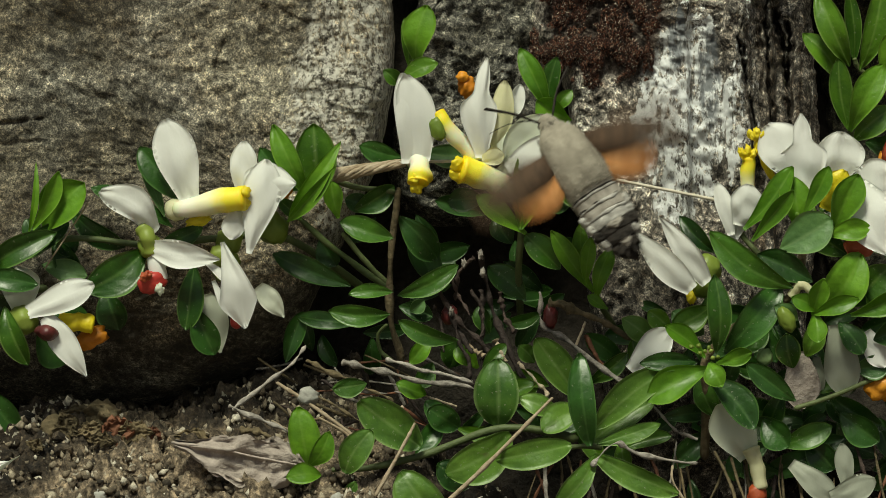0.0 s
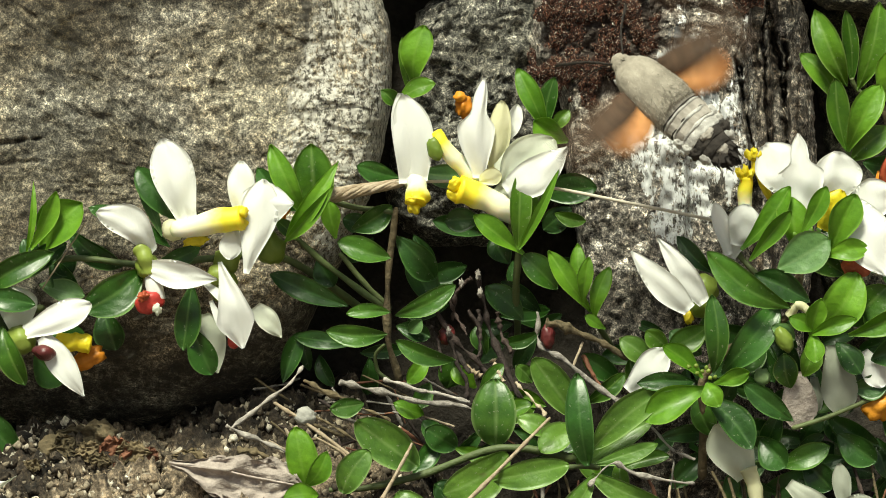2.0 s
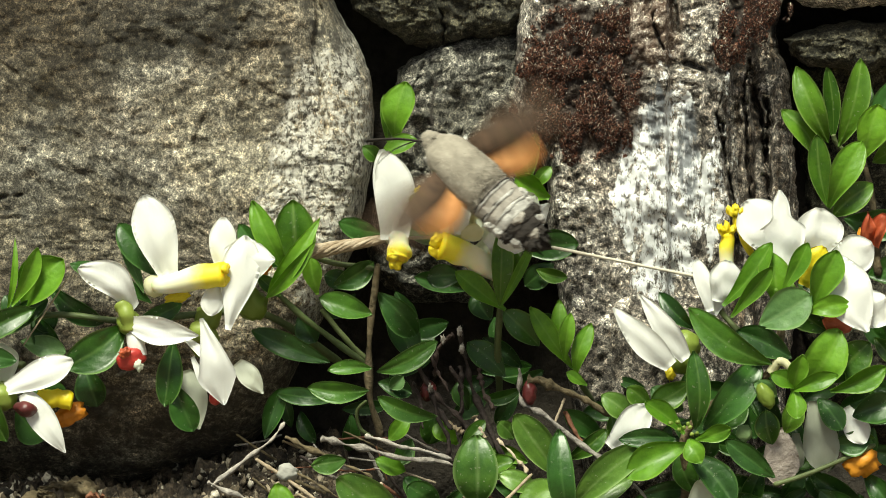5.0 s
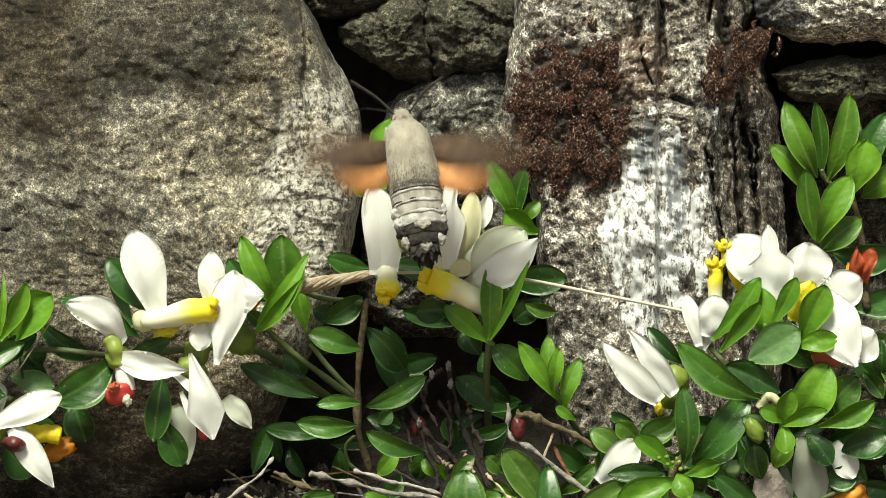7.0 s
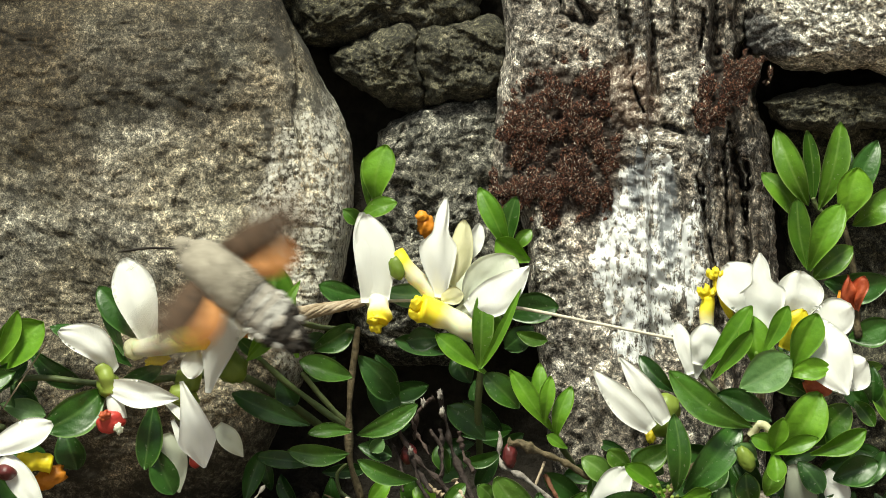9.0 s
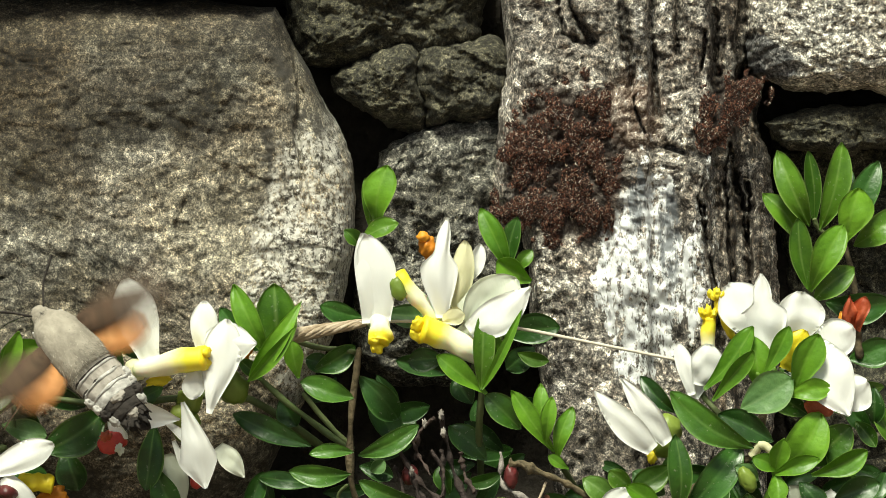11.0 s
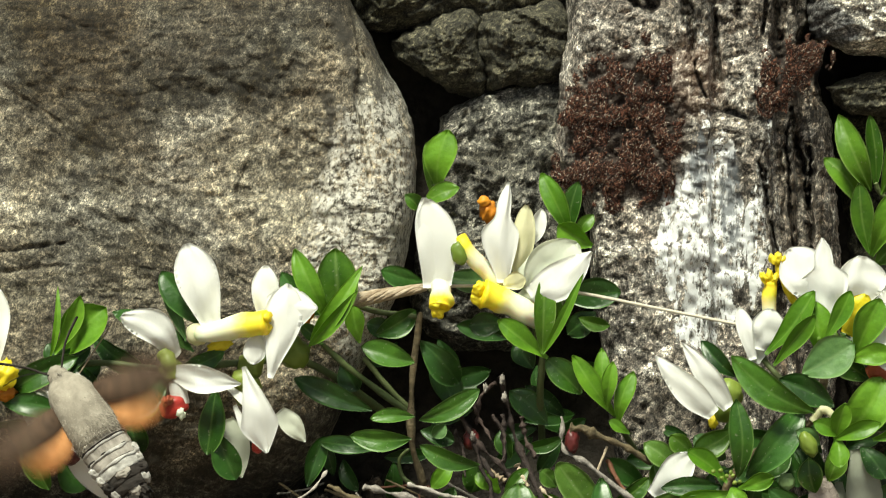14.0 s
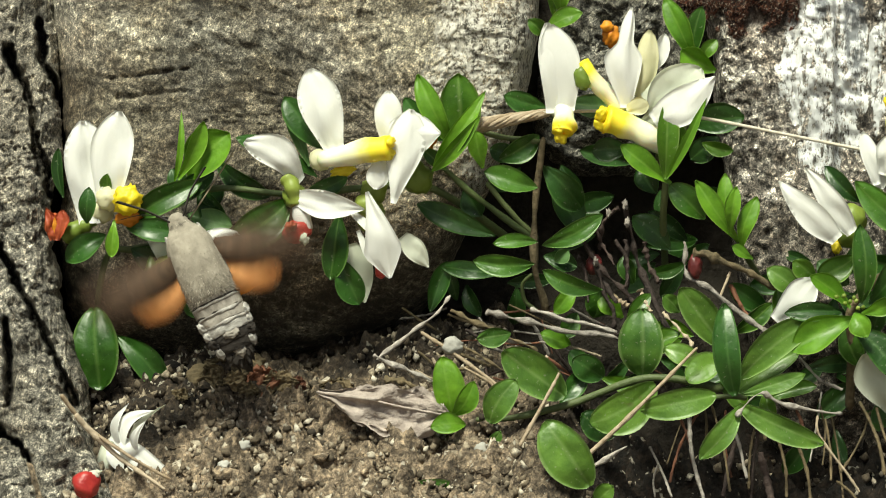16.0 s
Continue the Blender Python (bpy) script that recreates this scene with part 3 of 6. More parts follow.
def rock(name, outline, label, mat, d=-12.0, top=14.0, p=4.0, amp=1.6, slope=(0.0, 0.0), seed=0, n=200, rings=70, back=60.0, strata=0.0, centre=None, under=None, groove=None, over=None, chip=1.0, sharp=0.42, ribs=(), cracks=(), ragged=1.0):
    """A stone from its outline on the face: a bulging front with broken relief, rounded into its joints, and a body behind."""
    pts = smooth_line([(*q, 0) for q in outline] + [(*outline[0], 0)], n)[:-1]
    c = Vector((sum(q.x for q in pts) / n, sum(q.y for q in pts) / n, 0)) if centre is None else Vector((*centre, 0))
    bm = bmesh.new()
    off = Vector((seed * 13.7, seed * 5.1, seed * 9.3))
    grid = []
    for i in range(rings + 1):
        s = 1 - (1 - i / rings) ** 1.35
        row = []
        for q in pts:
            v = c + (q - c) * s
            dd = d + top * (1 - s ** p) ** sharp + slope[0] * (v.x - c.x) + slope[1] * (v.y - c.y)
            at = Vector((v.x, v.y * 1.3, 0)) + off
            smooth_d = dd
            dd += amp * 2.2 * noise.fractal(at * 0.035, 0.9, 2.1, 4) + amp * noise.fractal(at * 0.22, 0.7, 2.2, 5)
            dd += amp * 0.5 * noise.turbulence(at * 0.55, 4, False) - amp * 0.35
            for size in (13.0, 5.5):
                ds, cells = noise.voronoi((at + Vector((0, 0, size))) / size)
                cell = cells[0]
                tilt = noise.noise_vector(cell * 7.3)
                dd += chip * size * 0.17 * tilt.dot(at / size - cell) + chip * size * 0.035 * tilt.z
            dd = smooth_d + (dd - smooth_d) * (1 - (1 - ragged) * s ** 5)
            if strata:
                band = noise.fractal(Vector((v.x * 0.018, v.y * 0.16, 0)) + off, 0.8, 2.2, 4)
                dd -= strata * max(0, 1 - abs(band) * 9)
            if under and v.y < under[0]:
                dd -= under[1] * ((under[0] - v.y) / 10) ** 1.5
            if over and v.y > over[0]:
                dd += over[1] * ((v.y - over[0]) / 10) ** 1.6
            if groove:
                rib = noise.fractal(Vector((v.x * 0.11, v.y * 0.012, 0)) + off, 0.6, 2.3, 4)
                k = min(1, max(0.12, (v.x - groove[0]) / groove[1]))
                dd += groove[2] * k * (rib - 0.6 * max(0, 1 - abs(rib) * 7))
            if ribs:
                wob = v.x + 0.9 * noise.noise(Vector((v.y * 0.06, 3, seed))) + 0.5 * noise.noise(Vector((v.y * 0.3, 7, seed)))
                for x0, step, wide in ribs:
                    k = min(1, max(0, (wob - x0) / wide))
                    dd += step * k * k * (3 - 2 * k)
            if cracks:
                dd -= split(v.x, v.y, cracks)
            v = v + (q - c).normalized() * (2.2 * noise.noise(at * 0.12 + Vector((40, 0, 0))) + 0.8 * noise.fractal(at * 0.4, 0.8, 2.1, 3)) * s * ragged
            row.append(bm.verts.new(face(v.x, v.y, dd)))
            if i == 0:
                break
        grid.append(row)
    for j in range(n):
        bm.faces.new((grid[0][0], grid[1][j], grid[1][(j + 1) % n]))
    for a, b2 in zip(grid[1:], grid[2:]):
        for j in range(n):
            bm.faces.new((a[j], b2[j], b2[(j + 1) % n], a[(j + 1) % n]))
    rear = [bm.verts.new(face(c.x + (q.x - c.x) * 0.93, c.y + (q.y - c.y) * 0.93, d - back)) for q in pts]
    for j in range(n):
        bm.faces.new((grid[-1][j], rear[j], rear[(j + 1) % n], grid[-1][(j + 1) % n]))
    bm.faces.new(rear)
    return tagged(part(name, bm, mat), label, "stone", "stones of the wall")


# ---- the ground: a soil bank at the wall's foot that levels out and runs to the horizon ----
def spread(step, inner, outer):
    a = list(np.arange(0, inner, step)) + [inner]
    g = step
    while a[-1] < outer:
        g *= 1.35
        a.append(a[-1] + g)
    return [-v for v in a[:0:-1]] + a


def ground_height(x, y):
    z = -0.0305 + 0.49 * (y + 0.0061)
    low = -0.118
    k = 0.012
    z = low + k * math.log1p(math.exp(min((z - low) / k, 60)))
    if y > -0.004:
        z -= 0.60 * min(y + 0.004, 0.06)
    if y > -0.008:
        z -= 1.3 * min(y + 0.008, 0.03) * max(0.0, 1 - ((x - 0.008) / 0.024) ** 2)
    if y > -0.013:
        z -= 0.4 * min(y + 0.013, 0.02) * (0.5 - 0.5 * math.tanh((x + 0.046) * 150))
    z -= 0.010 * (1 + math.tanh((x - 0.004) * 110))
    back = min(max((y - 0.09) / 0.18, 0), 1)
    z += (0.47 - z) * back * back * (3 - 2 * back)
    return FOOT + z


def ground():
    xs = [v - 0.03 for v in spread(0.00055, 0.1, 320)]
    ys = [v - 0.022 for v in spread(0.0006, 0.042, 320)]
    verts = []
    for y in ys:
        for x in xs:
            z = ground_height(x, y)
            if abs(x) < 0.3 and abs(y) < 0.3:
                v = Vector((x, y, 0))
                z += 0.0050 * noise.fractal(v * 45, 0.9, 2.1, 3) + 0.0036 * noise.fractal(v * 190, 0.6, 2.2, 6) + 0.0016 * max(0, noise.noise(v * 420)) ** 0.7
            verts.append((x, y, z))
    w = len(xs)
    faces = [(i * w + j, i * w + j + 1, (i + 1) * w + j + 1, (i + 1) * w + j) for i in range(len(ys) - 1) for j in range(w - 1)]
    me = bpy.data.meshes.new("ground")
    me.from_pydata(verts, [], faces)
    me.materials.append(SOIL)
    for p in me.polygons:
        p.use_smooth = True
    tagged(new("ground", me), "dry sandy brown soil at the foot of the stone wall", "soil", kind="structure")


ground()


def wall_core():
    """The earth packed behind the stones."""
    bm = bmesh.new()
    rows = []
    for i in range(101):
        row = []
        for j in range(301):
            x, h = -900 + j * 6.0, -90 + i * 5.7
            row.append(bm.verts.new(face(x, h, -36 + 9 * noise.fractal(Vector((x, h, 3)) * 0.05, 0.8, 2, 4))))
        rows.append(row)
    for a, b in zip(rows, rows[1:]):
        for j in range(300):
            bm.faces.new((a[j], a[j + 1], b[j + 1], b[j]))
    edge = rows[0] + [r[-1] for r in rows[1:]] + rows[-1][-2::-1] + [r[0] for r in rows[-2:0:-1]]
    deep = [bm.verts.new(v.co - OUT * 0.06) for v in edge]
    for i in range(len(edge)):
        k = (i + 1) % len(edge)
        bm.faces.new((edge[i], deep[i], deep[k], edge[k]))
    tagged(part("wall_core", bm, EARTH), "dark earth packed between the stones", "earth", kind="structure")


wall_core()

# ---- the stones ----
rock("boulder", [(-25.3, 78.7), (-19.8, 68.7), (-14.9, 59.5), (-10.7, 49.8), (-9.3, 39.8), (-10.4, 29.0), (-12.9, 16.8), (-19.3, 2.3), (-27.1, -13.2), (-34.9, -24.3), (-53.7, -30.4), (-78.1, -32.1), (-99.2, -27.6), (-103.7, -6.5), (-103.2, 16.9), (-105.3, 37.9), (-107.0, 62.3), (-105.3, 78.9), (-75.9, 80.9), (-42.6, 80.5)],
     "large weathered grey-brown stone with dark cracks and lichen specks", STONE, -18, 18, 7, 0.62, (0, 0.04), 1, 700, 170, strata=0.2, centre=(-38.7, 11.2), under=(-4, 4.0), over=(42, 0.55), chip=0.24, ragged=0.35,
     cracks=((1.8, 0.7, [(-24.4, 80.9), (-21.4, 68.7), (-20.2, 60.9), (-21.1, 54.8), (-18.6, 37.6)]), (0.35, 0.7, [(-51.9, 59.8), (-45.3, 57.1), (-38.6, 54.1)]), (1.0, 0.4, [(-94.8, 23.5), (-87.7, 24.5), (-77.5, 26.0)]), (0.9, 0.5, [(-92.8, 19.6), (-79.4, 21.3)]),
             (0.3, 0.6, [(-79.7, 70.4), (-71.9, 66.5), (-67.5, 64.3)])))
# Unseen stone added above, set forward to shade the boulder's top.
rock("stone", [(-108.1, 82.3), (-67.0, 82.5), (-31.5, 82.3), (-25.8, 85.6), (-25.3, 100.0), (-64.8, 113.3), (-110.3, 111.1), (-112.6, 95.6)],
     "unseen dark stone over the boulder, set forward to shade it", DARK_STONE, -4, 10, 6, 1.4, (0, 0), 11, 200, 60, chip=0.6)
rock("stone", [(-24.9, 95.6), (-9.3, 96.7), (12.9, 96.7), (16.8, 85.6), (15.7, 75.0), (9.5, 70.6), (-2.7, 68.7), (-16.0, 67.8), (-20.6, 70.0), (-23.8, 80.0)],
     "dark mossy olive-grey stone above the gap", DARK_STONE, -26, 12, 4, 1.6, (0, 0), 2, 160, 60)
rock("stone", [(-14.3, 65.6), (-7.7, 70.3), (1.8, 71.7), (4.2, 64.5), (4.7, 56.3), (-1.6, 55.4), (-9.9, 59.2)],
     "small dark grey wedged stone", DARK_STONE, -26, 13, 3.5, 1.2, (0, 0), 3, 120, 45)
rock("stone", [(1.8, 71.8), (9.5, 73.6), (19.5, 72.5), (22.3, 64.5), (21.2, 57.8), (10.7, 55.8), (4.7, 55.6), (3.8, 64.5)],
     "small dark grey wedged stone with a split edge", DARK_STONE, -24, 12, 3.5, 1.2, (0, 0), 4, 120, 45)
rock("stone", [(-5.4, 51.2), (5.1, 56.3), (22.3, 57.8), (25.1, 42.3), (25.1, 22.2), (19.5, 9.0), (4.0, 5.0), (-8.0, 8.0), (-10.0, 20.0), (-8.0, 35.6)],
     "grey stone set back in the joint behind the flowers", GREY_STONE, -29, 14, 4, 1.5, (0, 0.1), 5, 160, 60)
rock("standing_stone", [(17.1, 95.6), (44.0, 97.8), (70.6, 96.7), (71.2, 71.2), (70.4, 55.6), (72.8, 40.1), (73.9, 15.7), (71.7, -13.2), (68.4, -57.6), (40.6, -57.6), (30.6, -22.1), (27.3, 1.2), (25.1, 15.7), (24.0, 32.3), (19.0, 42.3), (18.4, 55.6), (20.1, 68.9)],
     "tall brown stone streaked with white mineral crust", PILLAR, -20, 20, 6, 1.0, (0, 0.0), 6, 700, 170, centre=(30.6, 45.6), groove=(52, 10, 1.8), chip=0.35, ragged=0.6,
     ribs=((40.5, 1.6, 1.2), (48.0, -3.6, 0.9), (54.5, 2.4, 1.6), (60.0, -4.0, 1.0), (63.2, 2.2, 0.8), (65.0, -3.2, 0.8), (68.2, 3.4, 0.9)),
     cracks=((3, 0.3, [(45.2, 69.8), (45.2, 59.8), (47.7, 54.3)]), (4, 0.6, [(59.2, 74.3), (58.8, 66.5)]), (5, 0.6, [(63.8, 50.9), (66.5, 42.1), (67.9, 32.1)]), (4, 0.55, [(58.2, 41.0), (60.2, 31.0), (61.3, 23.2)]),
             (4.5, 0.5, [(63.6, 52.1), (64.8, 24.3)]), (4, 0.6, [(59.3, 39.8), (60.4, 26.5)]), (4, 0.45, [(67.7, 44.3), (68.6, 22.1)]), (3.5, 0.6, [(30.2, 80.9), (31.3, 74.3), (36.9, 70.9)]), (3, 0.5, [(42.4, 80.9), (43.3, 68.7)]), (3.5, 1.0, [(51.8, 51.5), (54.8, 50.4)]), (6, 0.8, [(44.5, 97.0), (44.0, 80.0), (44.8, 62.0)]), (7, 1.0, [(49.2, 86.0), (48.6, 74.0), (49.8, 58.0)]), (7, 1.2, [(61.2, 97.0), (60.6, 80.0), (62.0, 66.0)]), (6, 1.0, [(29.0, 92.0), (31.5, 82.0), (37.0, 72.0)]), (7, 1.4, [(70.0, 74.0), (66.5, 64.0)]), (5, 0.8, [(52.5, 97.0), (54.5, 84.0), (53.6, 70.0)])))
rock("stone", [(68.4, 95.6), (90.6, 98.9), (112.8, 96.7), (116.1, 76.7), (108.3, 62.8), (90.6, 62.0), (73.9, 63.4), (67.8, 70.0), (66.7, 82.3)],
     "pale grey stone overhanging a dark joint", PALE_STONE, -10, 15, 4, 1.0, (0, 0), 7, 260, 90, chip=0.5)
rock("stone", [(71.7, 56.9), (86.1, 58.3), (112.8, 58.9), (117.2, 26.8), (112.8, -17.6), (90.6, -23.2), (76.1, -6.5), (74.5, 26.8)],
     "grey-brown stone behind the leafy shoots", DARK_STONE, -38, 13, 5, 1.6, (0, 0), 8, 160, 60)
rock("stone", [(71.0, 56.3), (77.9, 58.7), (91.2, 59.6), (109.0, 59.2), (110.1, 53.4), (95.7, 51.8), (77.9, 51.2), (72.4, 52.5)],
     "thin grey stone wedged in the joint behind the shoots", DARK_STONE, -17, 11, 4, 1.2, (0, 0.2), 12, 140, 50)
rock("leaning_stone", [(-106.4, 62.3), (-104.8, 42.3), (-103.7, 26.8), (-103.5, 12.3), (-105.3, -4.3), (-102.6, -22.1), (-98.7, -35.4), (-96.5, -50.9), (-92.6, -66.5), (-120.3, -73.1), (-144.7, -62.0), (-149.2, -6.5), (-142.5, 49.0), (-123.7, 65.6)],
     "leaning light grey stone with long dark cracks", SPLIT_STONE, -4, 16, 7, 1.4, (-0.05, -0.42), 9, 420, 150, strata=0.0, centre=(-122.5, -6.5), groove=(-400, 1, 1.4), chip=0.55,
     cracks=((14, 1.15, [(-117.7, -5.3), (-115.4, -11.1), (-108.8, -23.8), (-104.1, -33.1), (-101.2, -40.0)]), (12, 0.85, [(-109.0, 13.5), (-108.1, 6.9), (-105.2, -1.4)]), (13, 1.0, [(-114.1, 29.1), (-109.4, 16.9), (-106.6, 3.6), (-106.1, 0.2)]), (13, 1.1, [(-108.1, 34.6), (-107.2, 26.9), (-102.1, 18.0)]), (12, 0.9, [(-114.6, -24.2), (-113.9, -32.0), (-114.3, -40.8)]), (12, 0.8, [(-116.5, -45.3), (-111.0, -49.7), (-107.7, -59.7)])))


def courses():
    """The rest of the dry-stone wall, course by course, round the stones above."""
    course = random.Random(5)
    h, k = -100.0, 20
    while h < 470:
        t = course.uniform(75, 100)
        x = -900.0 + course.uniform(0, 60)
        while x < 880:
            w = course.uniform(90, 175)
            if x + w < -148 or x > 122 or h > 112 - 0.12 * t:
                a, b = x + w / 2, h + t / 2
                jig = [course.uniform(0.86, 1.0) for _ in range(8)]
                ring = ((-0.5, -0.48), (0, -0.5), (0.5, -0.48), (0.5, 0), (0.5, 0.48), (0, 0.5), (-0.5, 0.48), (-0.5, 0))
                rock("stone", [(a + p * w * g, b + q * t * g) for (p, q), g in zip(ring, jig)], "rough grey field stone of the wall",
                     course.choice((STONE, DARK_STONE, PALE_STONE, STONE)), -20, 16, 4, 1.6, (0, 0), k, 44, 12, back=55)
                k += 1
            x += w
        h += t


courses()


# ---- moss cushions on the standing stone ----
def moss(spots, count, label):
    bm = bmesh.new()
    for _ in range(count):
        x0, h0, rx, rh = random.choice(spots)
        a, r = random.random() * 6.283, random.random() ** 0.6 * 1.12
        x, h = x0 + rx * r * math.cos(a), h0 + rh * r * math.sin(a)
        k = noise.fractal(Vector((x * 1.2, h * 0.9, 4)) * 0.3, 0.8, 2.1, 4)
        if k < -0.3 + 0.9 * max(0, r - 0.5):
            continue
        c = face(x, h, -0.6 + 1.4 * max(0, 1 - r * r) + 1.1 * k)
        size = random.uniform(0.13, 0.36) / 1000
        lean = Vector((random.uniform(-1, 1), random.uniform(-1, 1), random.uniform(0.0, 1)))
        d = (OUT * 0.9 + lean * 0.9).normalized()
        u = d.orthogonal().normalized() * size * 0.6
        v = d.cross(u)
        tip = bm.verts.new(c + d * size * 2.4)
        ring = [bm.verts.new(c + u * math.cos(q) + v * math.sin(q) - d * size * 0.6) for q in (0, 2.094, 4.189)]
        for i in range(3):
            bm.faces.new((ring[i], ring[(i + 1) % 3], tip))
    tagged(part("moss", bm, MOSS), label, "moss", kind="stuff")


moss([(31, 50, 11, 13), (28, 40, 10, 8), (35, 57, 8, 9), (24, 38, 6, 5), (38.5, 45, 5, 11), (25, 50, 6, 9)], 66000, "red-brown moss cushion on the standing stone")
moss([(*(63.9, 58.9), 6, 7), (*(60.6, 55.6), 4, 5), (*(67.3, 62.3), 5, 4)], 9000, "small dark red moss cushion")

# ---- crumbs and grit on the soil ----
def crumbs(count, label):
    bm = bmesh.new()
    for _ in range(count):
        x, y = random.uniform(-0.13, 0.07), random.uniform(-0.085, 0.015)
        r = 0.0002 + 0.0013 * random.random() ** 4
        if x > -0.01 and random.random() < 0.8:
            continue
        c = Vector((x, y, ground_height(x, y) + 0.0055 * noise.fractal(Vector((x, y, 0)) * 45, 0.9, 2.1, 3) + r * 0.4))
        m = Euler((random.random() * 6, random.random() * 6, random.random() * 6)).to_matrix()
        vs = [bm.verts.new(c + m @ Vector(q) * r * random.uniform(0.5, 1.4)) for q in ((1, 0, 0), (-1, 0, 0), (0, 0.8, 0), (0, -0.8, 0), (0, 0, 0.7), (0, 0, -0.7))]
        for a, b, d in ((0, 2, 4), (2, 1, 4), (1, 3, 4), (3, 0, 4), (2, 0, 5), (1, 2, 5), (3, 1, 5), (0, 3, 5)):
            bm.faces.new((vs[a], vs[b], vs[d]))
    tagged(part("grit", bm, GRIT), label, "grit", kind="stuff")


crumbs(30000, "loose crumbs of soil and grit")


def clods(count, label):
    """Rounded lumps of crumbled soil."""
    base = bmesh.new()
    bmesh.ops.create_icosphere(base, subdivisions=2, radius=1.0)
    ball_pts = [v.co.copy() for v in base.verts]
    tris = [[v.index for v in f.verts] for f in base.faces]
    base.free()
    verts, faces = [], []
    for _ in range(count):
        x, y = random.uniform(-0.125, -0.008), random.uniform(-0.085, 0.002)
        r = 0.0004 + 0.0017 * random.random() ** 2.6
        c = Vector((x, y, ground_height(x, y) + 0.0050 * noise.fractal(Vector((x, y, 0)) * 45, 0.9, 2.1, 3) + r * 0.15))
        off = Vector((random.random() * 90, random.random() * 90, 0))
        flat = Vector((random.uniform(0.8, 1.4), random.uniform(0.8, 1.3), random.uniform(0.5, 0.9)))
        k = len(verts)
        for p in ball_pts:
            s = r * (1 + 0.65 * noise.noise(p * 1.3 + off) + 0.5 * noise.noise(p * 2.8 + off))
            verts.append(c + Vector((p.x * flat.x, p.y * flat.y, p.z * flat.z)) * s)
        faces += [[k + i for i in t] for t in tris]
    me = bpy.data.meshes.new("clods")
    me.from_pydata(verts, [], faces)
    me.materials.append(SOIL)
    for p in me.polygons:
        p.use_smooth = True
    tagged(new("soil_clods", me), label, "soil", kind="stuff")


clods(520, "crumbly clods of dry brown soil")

# ---- the flowering shrublets ----
# the sprig that hangs over the boulder
s1 = thing("flowering_sprig", face(*(-28.6, 1.0), 0), "leafy sprig with white winged flowers and yellow keels over the boulder", "plant", "shrublets at the wall")
tube("stem", s1, [(*(-15.3, -7.9), -8), (*(-30.9, 2.1), 3), (*(-44.2, 2.1), 8), (*(-58.6, 1.0), 8), (*(-73.0, 2.1), 7), (*(-84.1, -1.2), 6)], 0.89, STEM, 0.56, 0.15)
leaf(s1, (-81.4, 3.0), (-80.0, 17.1), 1.55, 10, 12, YOUNG, shape="lance")
leaf(s1, (-80.6, 3.8), (-75.5, 15.1), 4.00, 11, 14, YOUNG, fold=0.5)
leaf(s1, (-78.4, 3.8), (-70.6, 13.0), 9.32, 9, 12, YOUNG, shape="leaf", roll=-10)
leaf(s1, (-73.6, 8.2), (-62.8, -0.1), 5.11, 5, 4, SHADE)
leaf(s1, (-53.1, 4.3), (-68.6, 13.2), 4.88, 5, 6, SHADE, roll=25, bend=0.2)
leaf(s1, (-52.2, 9.7), (-59.6, 20.1), 5.99, 8, 9, SHADE, fold=0.4)
leaf(s1, (-54.7, 6.3), (-59.4, 17.6), 2.89, 7, 7, PALE)
leaf(s1, (-58.4, -0.1), (-70.0, -8.2), 8.66, 9, 13, MID, fold=0.3)
leaf(s1, (-66.4, -7.9), (-63.8, -16.1), 6.88, 5, 4, SHADE)
leaf(s1, (-56.4, 0.4), (-47.3, 4.1), 4.22, 8, 9, SHADE)
leaf(s1, (-48.8, -2.9), (-50.6, -16.0), 5.99, 10, 9, MID, fold=0.3)
leaf(s1, (-48.8, -11.4), (-44.8, -20.8), 6.22, 9, 7, SHADE)
leaf(s1, (-90.8, -5.1), (-76.4, 3.0), 5.77, 9, 13, MID)
leaf(s1, (-90.8, -5.7), (-79.9, -6.8), 5.11, 11, 13, SHADE)
leaf(s1, (-86.1, -11.2), (-81.7, -22.8), 5.33, 11, 12, LEAF)
leaf(s1, (-79.7, -12.3), (-69.7, -12.9), 4.88, 6, 5, SHADE)
leaf(s1, (-79.7, -16.8), (-73.6, -22.3), 6.66, 4, 3, SHADE)
leaf(s1, (-81.9, -1.2), (-73.6, 4.9), 4.88, 7, 9, MID)
leaf(s1, (-75.3, 2.1), (-72.5, -1.2), 5.55, 4, 5, SHADE)
leaf(s1, (-83.0, -7.9), (-88.6, -3.4), 6.11, 6, 7, SHADE)
f = flower(s1, (-52.5, 7.7), 11, 4.44, CREAM)
petal(f, (-49.7, 9.4), (-54.8, 25.4), 8.44, 12, 14)
petal(f, (-56.6, 3.0), (-67.5, 11.0), 6.88, 12, 15, roll=-12, bend=0.12, lean=0.2)
keel(f, [(-53.0, 7.7, 13), (-48.8, 8.2, 14), (-43.4, 9.4, 15), (-38.6, 10.0, 16)], 2.95)
petal(f, (-40.6, 8.2), (-41.6, 1.9), 4.44, 14, 15)
ball("stamen", f, (-48.1, 5.7), (4.44, 2.00, 1.78), YELLOW, 12, 0.5, 15)
f = flower(s1, (-37.5, 9.9), 10, 4.44, BUD)
petal(f, (-39.2, 10.1), (-39.2, 21.2), 5.33, 12, 13)
petal(f, (-39.2, 13.2), (-29.0, 13.0), 8.88, 14, 16, fold=-0.4, shape="fang")
petal(f, (-38.2, -0.9), (-34.6, 17.6), 7.55, 15, 16, fold=-0.3, shape="spoon")
ball("keel_tip", f, (-31.2, 13.2), (3.11, 6.66, 2.22), ORANGE, 8, 0.3)
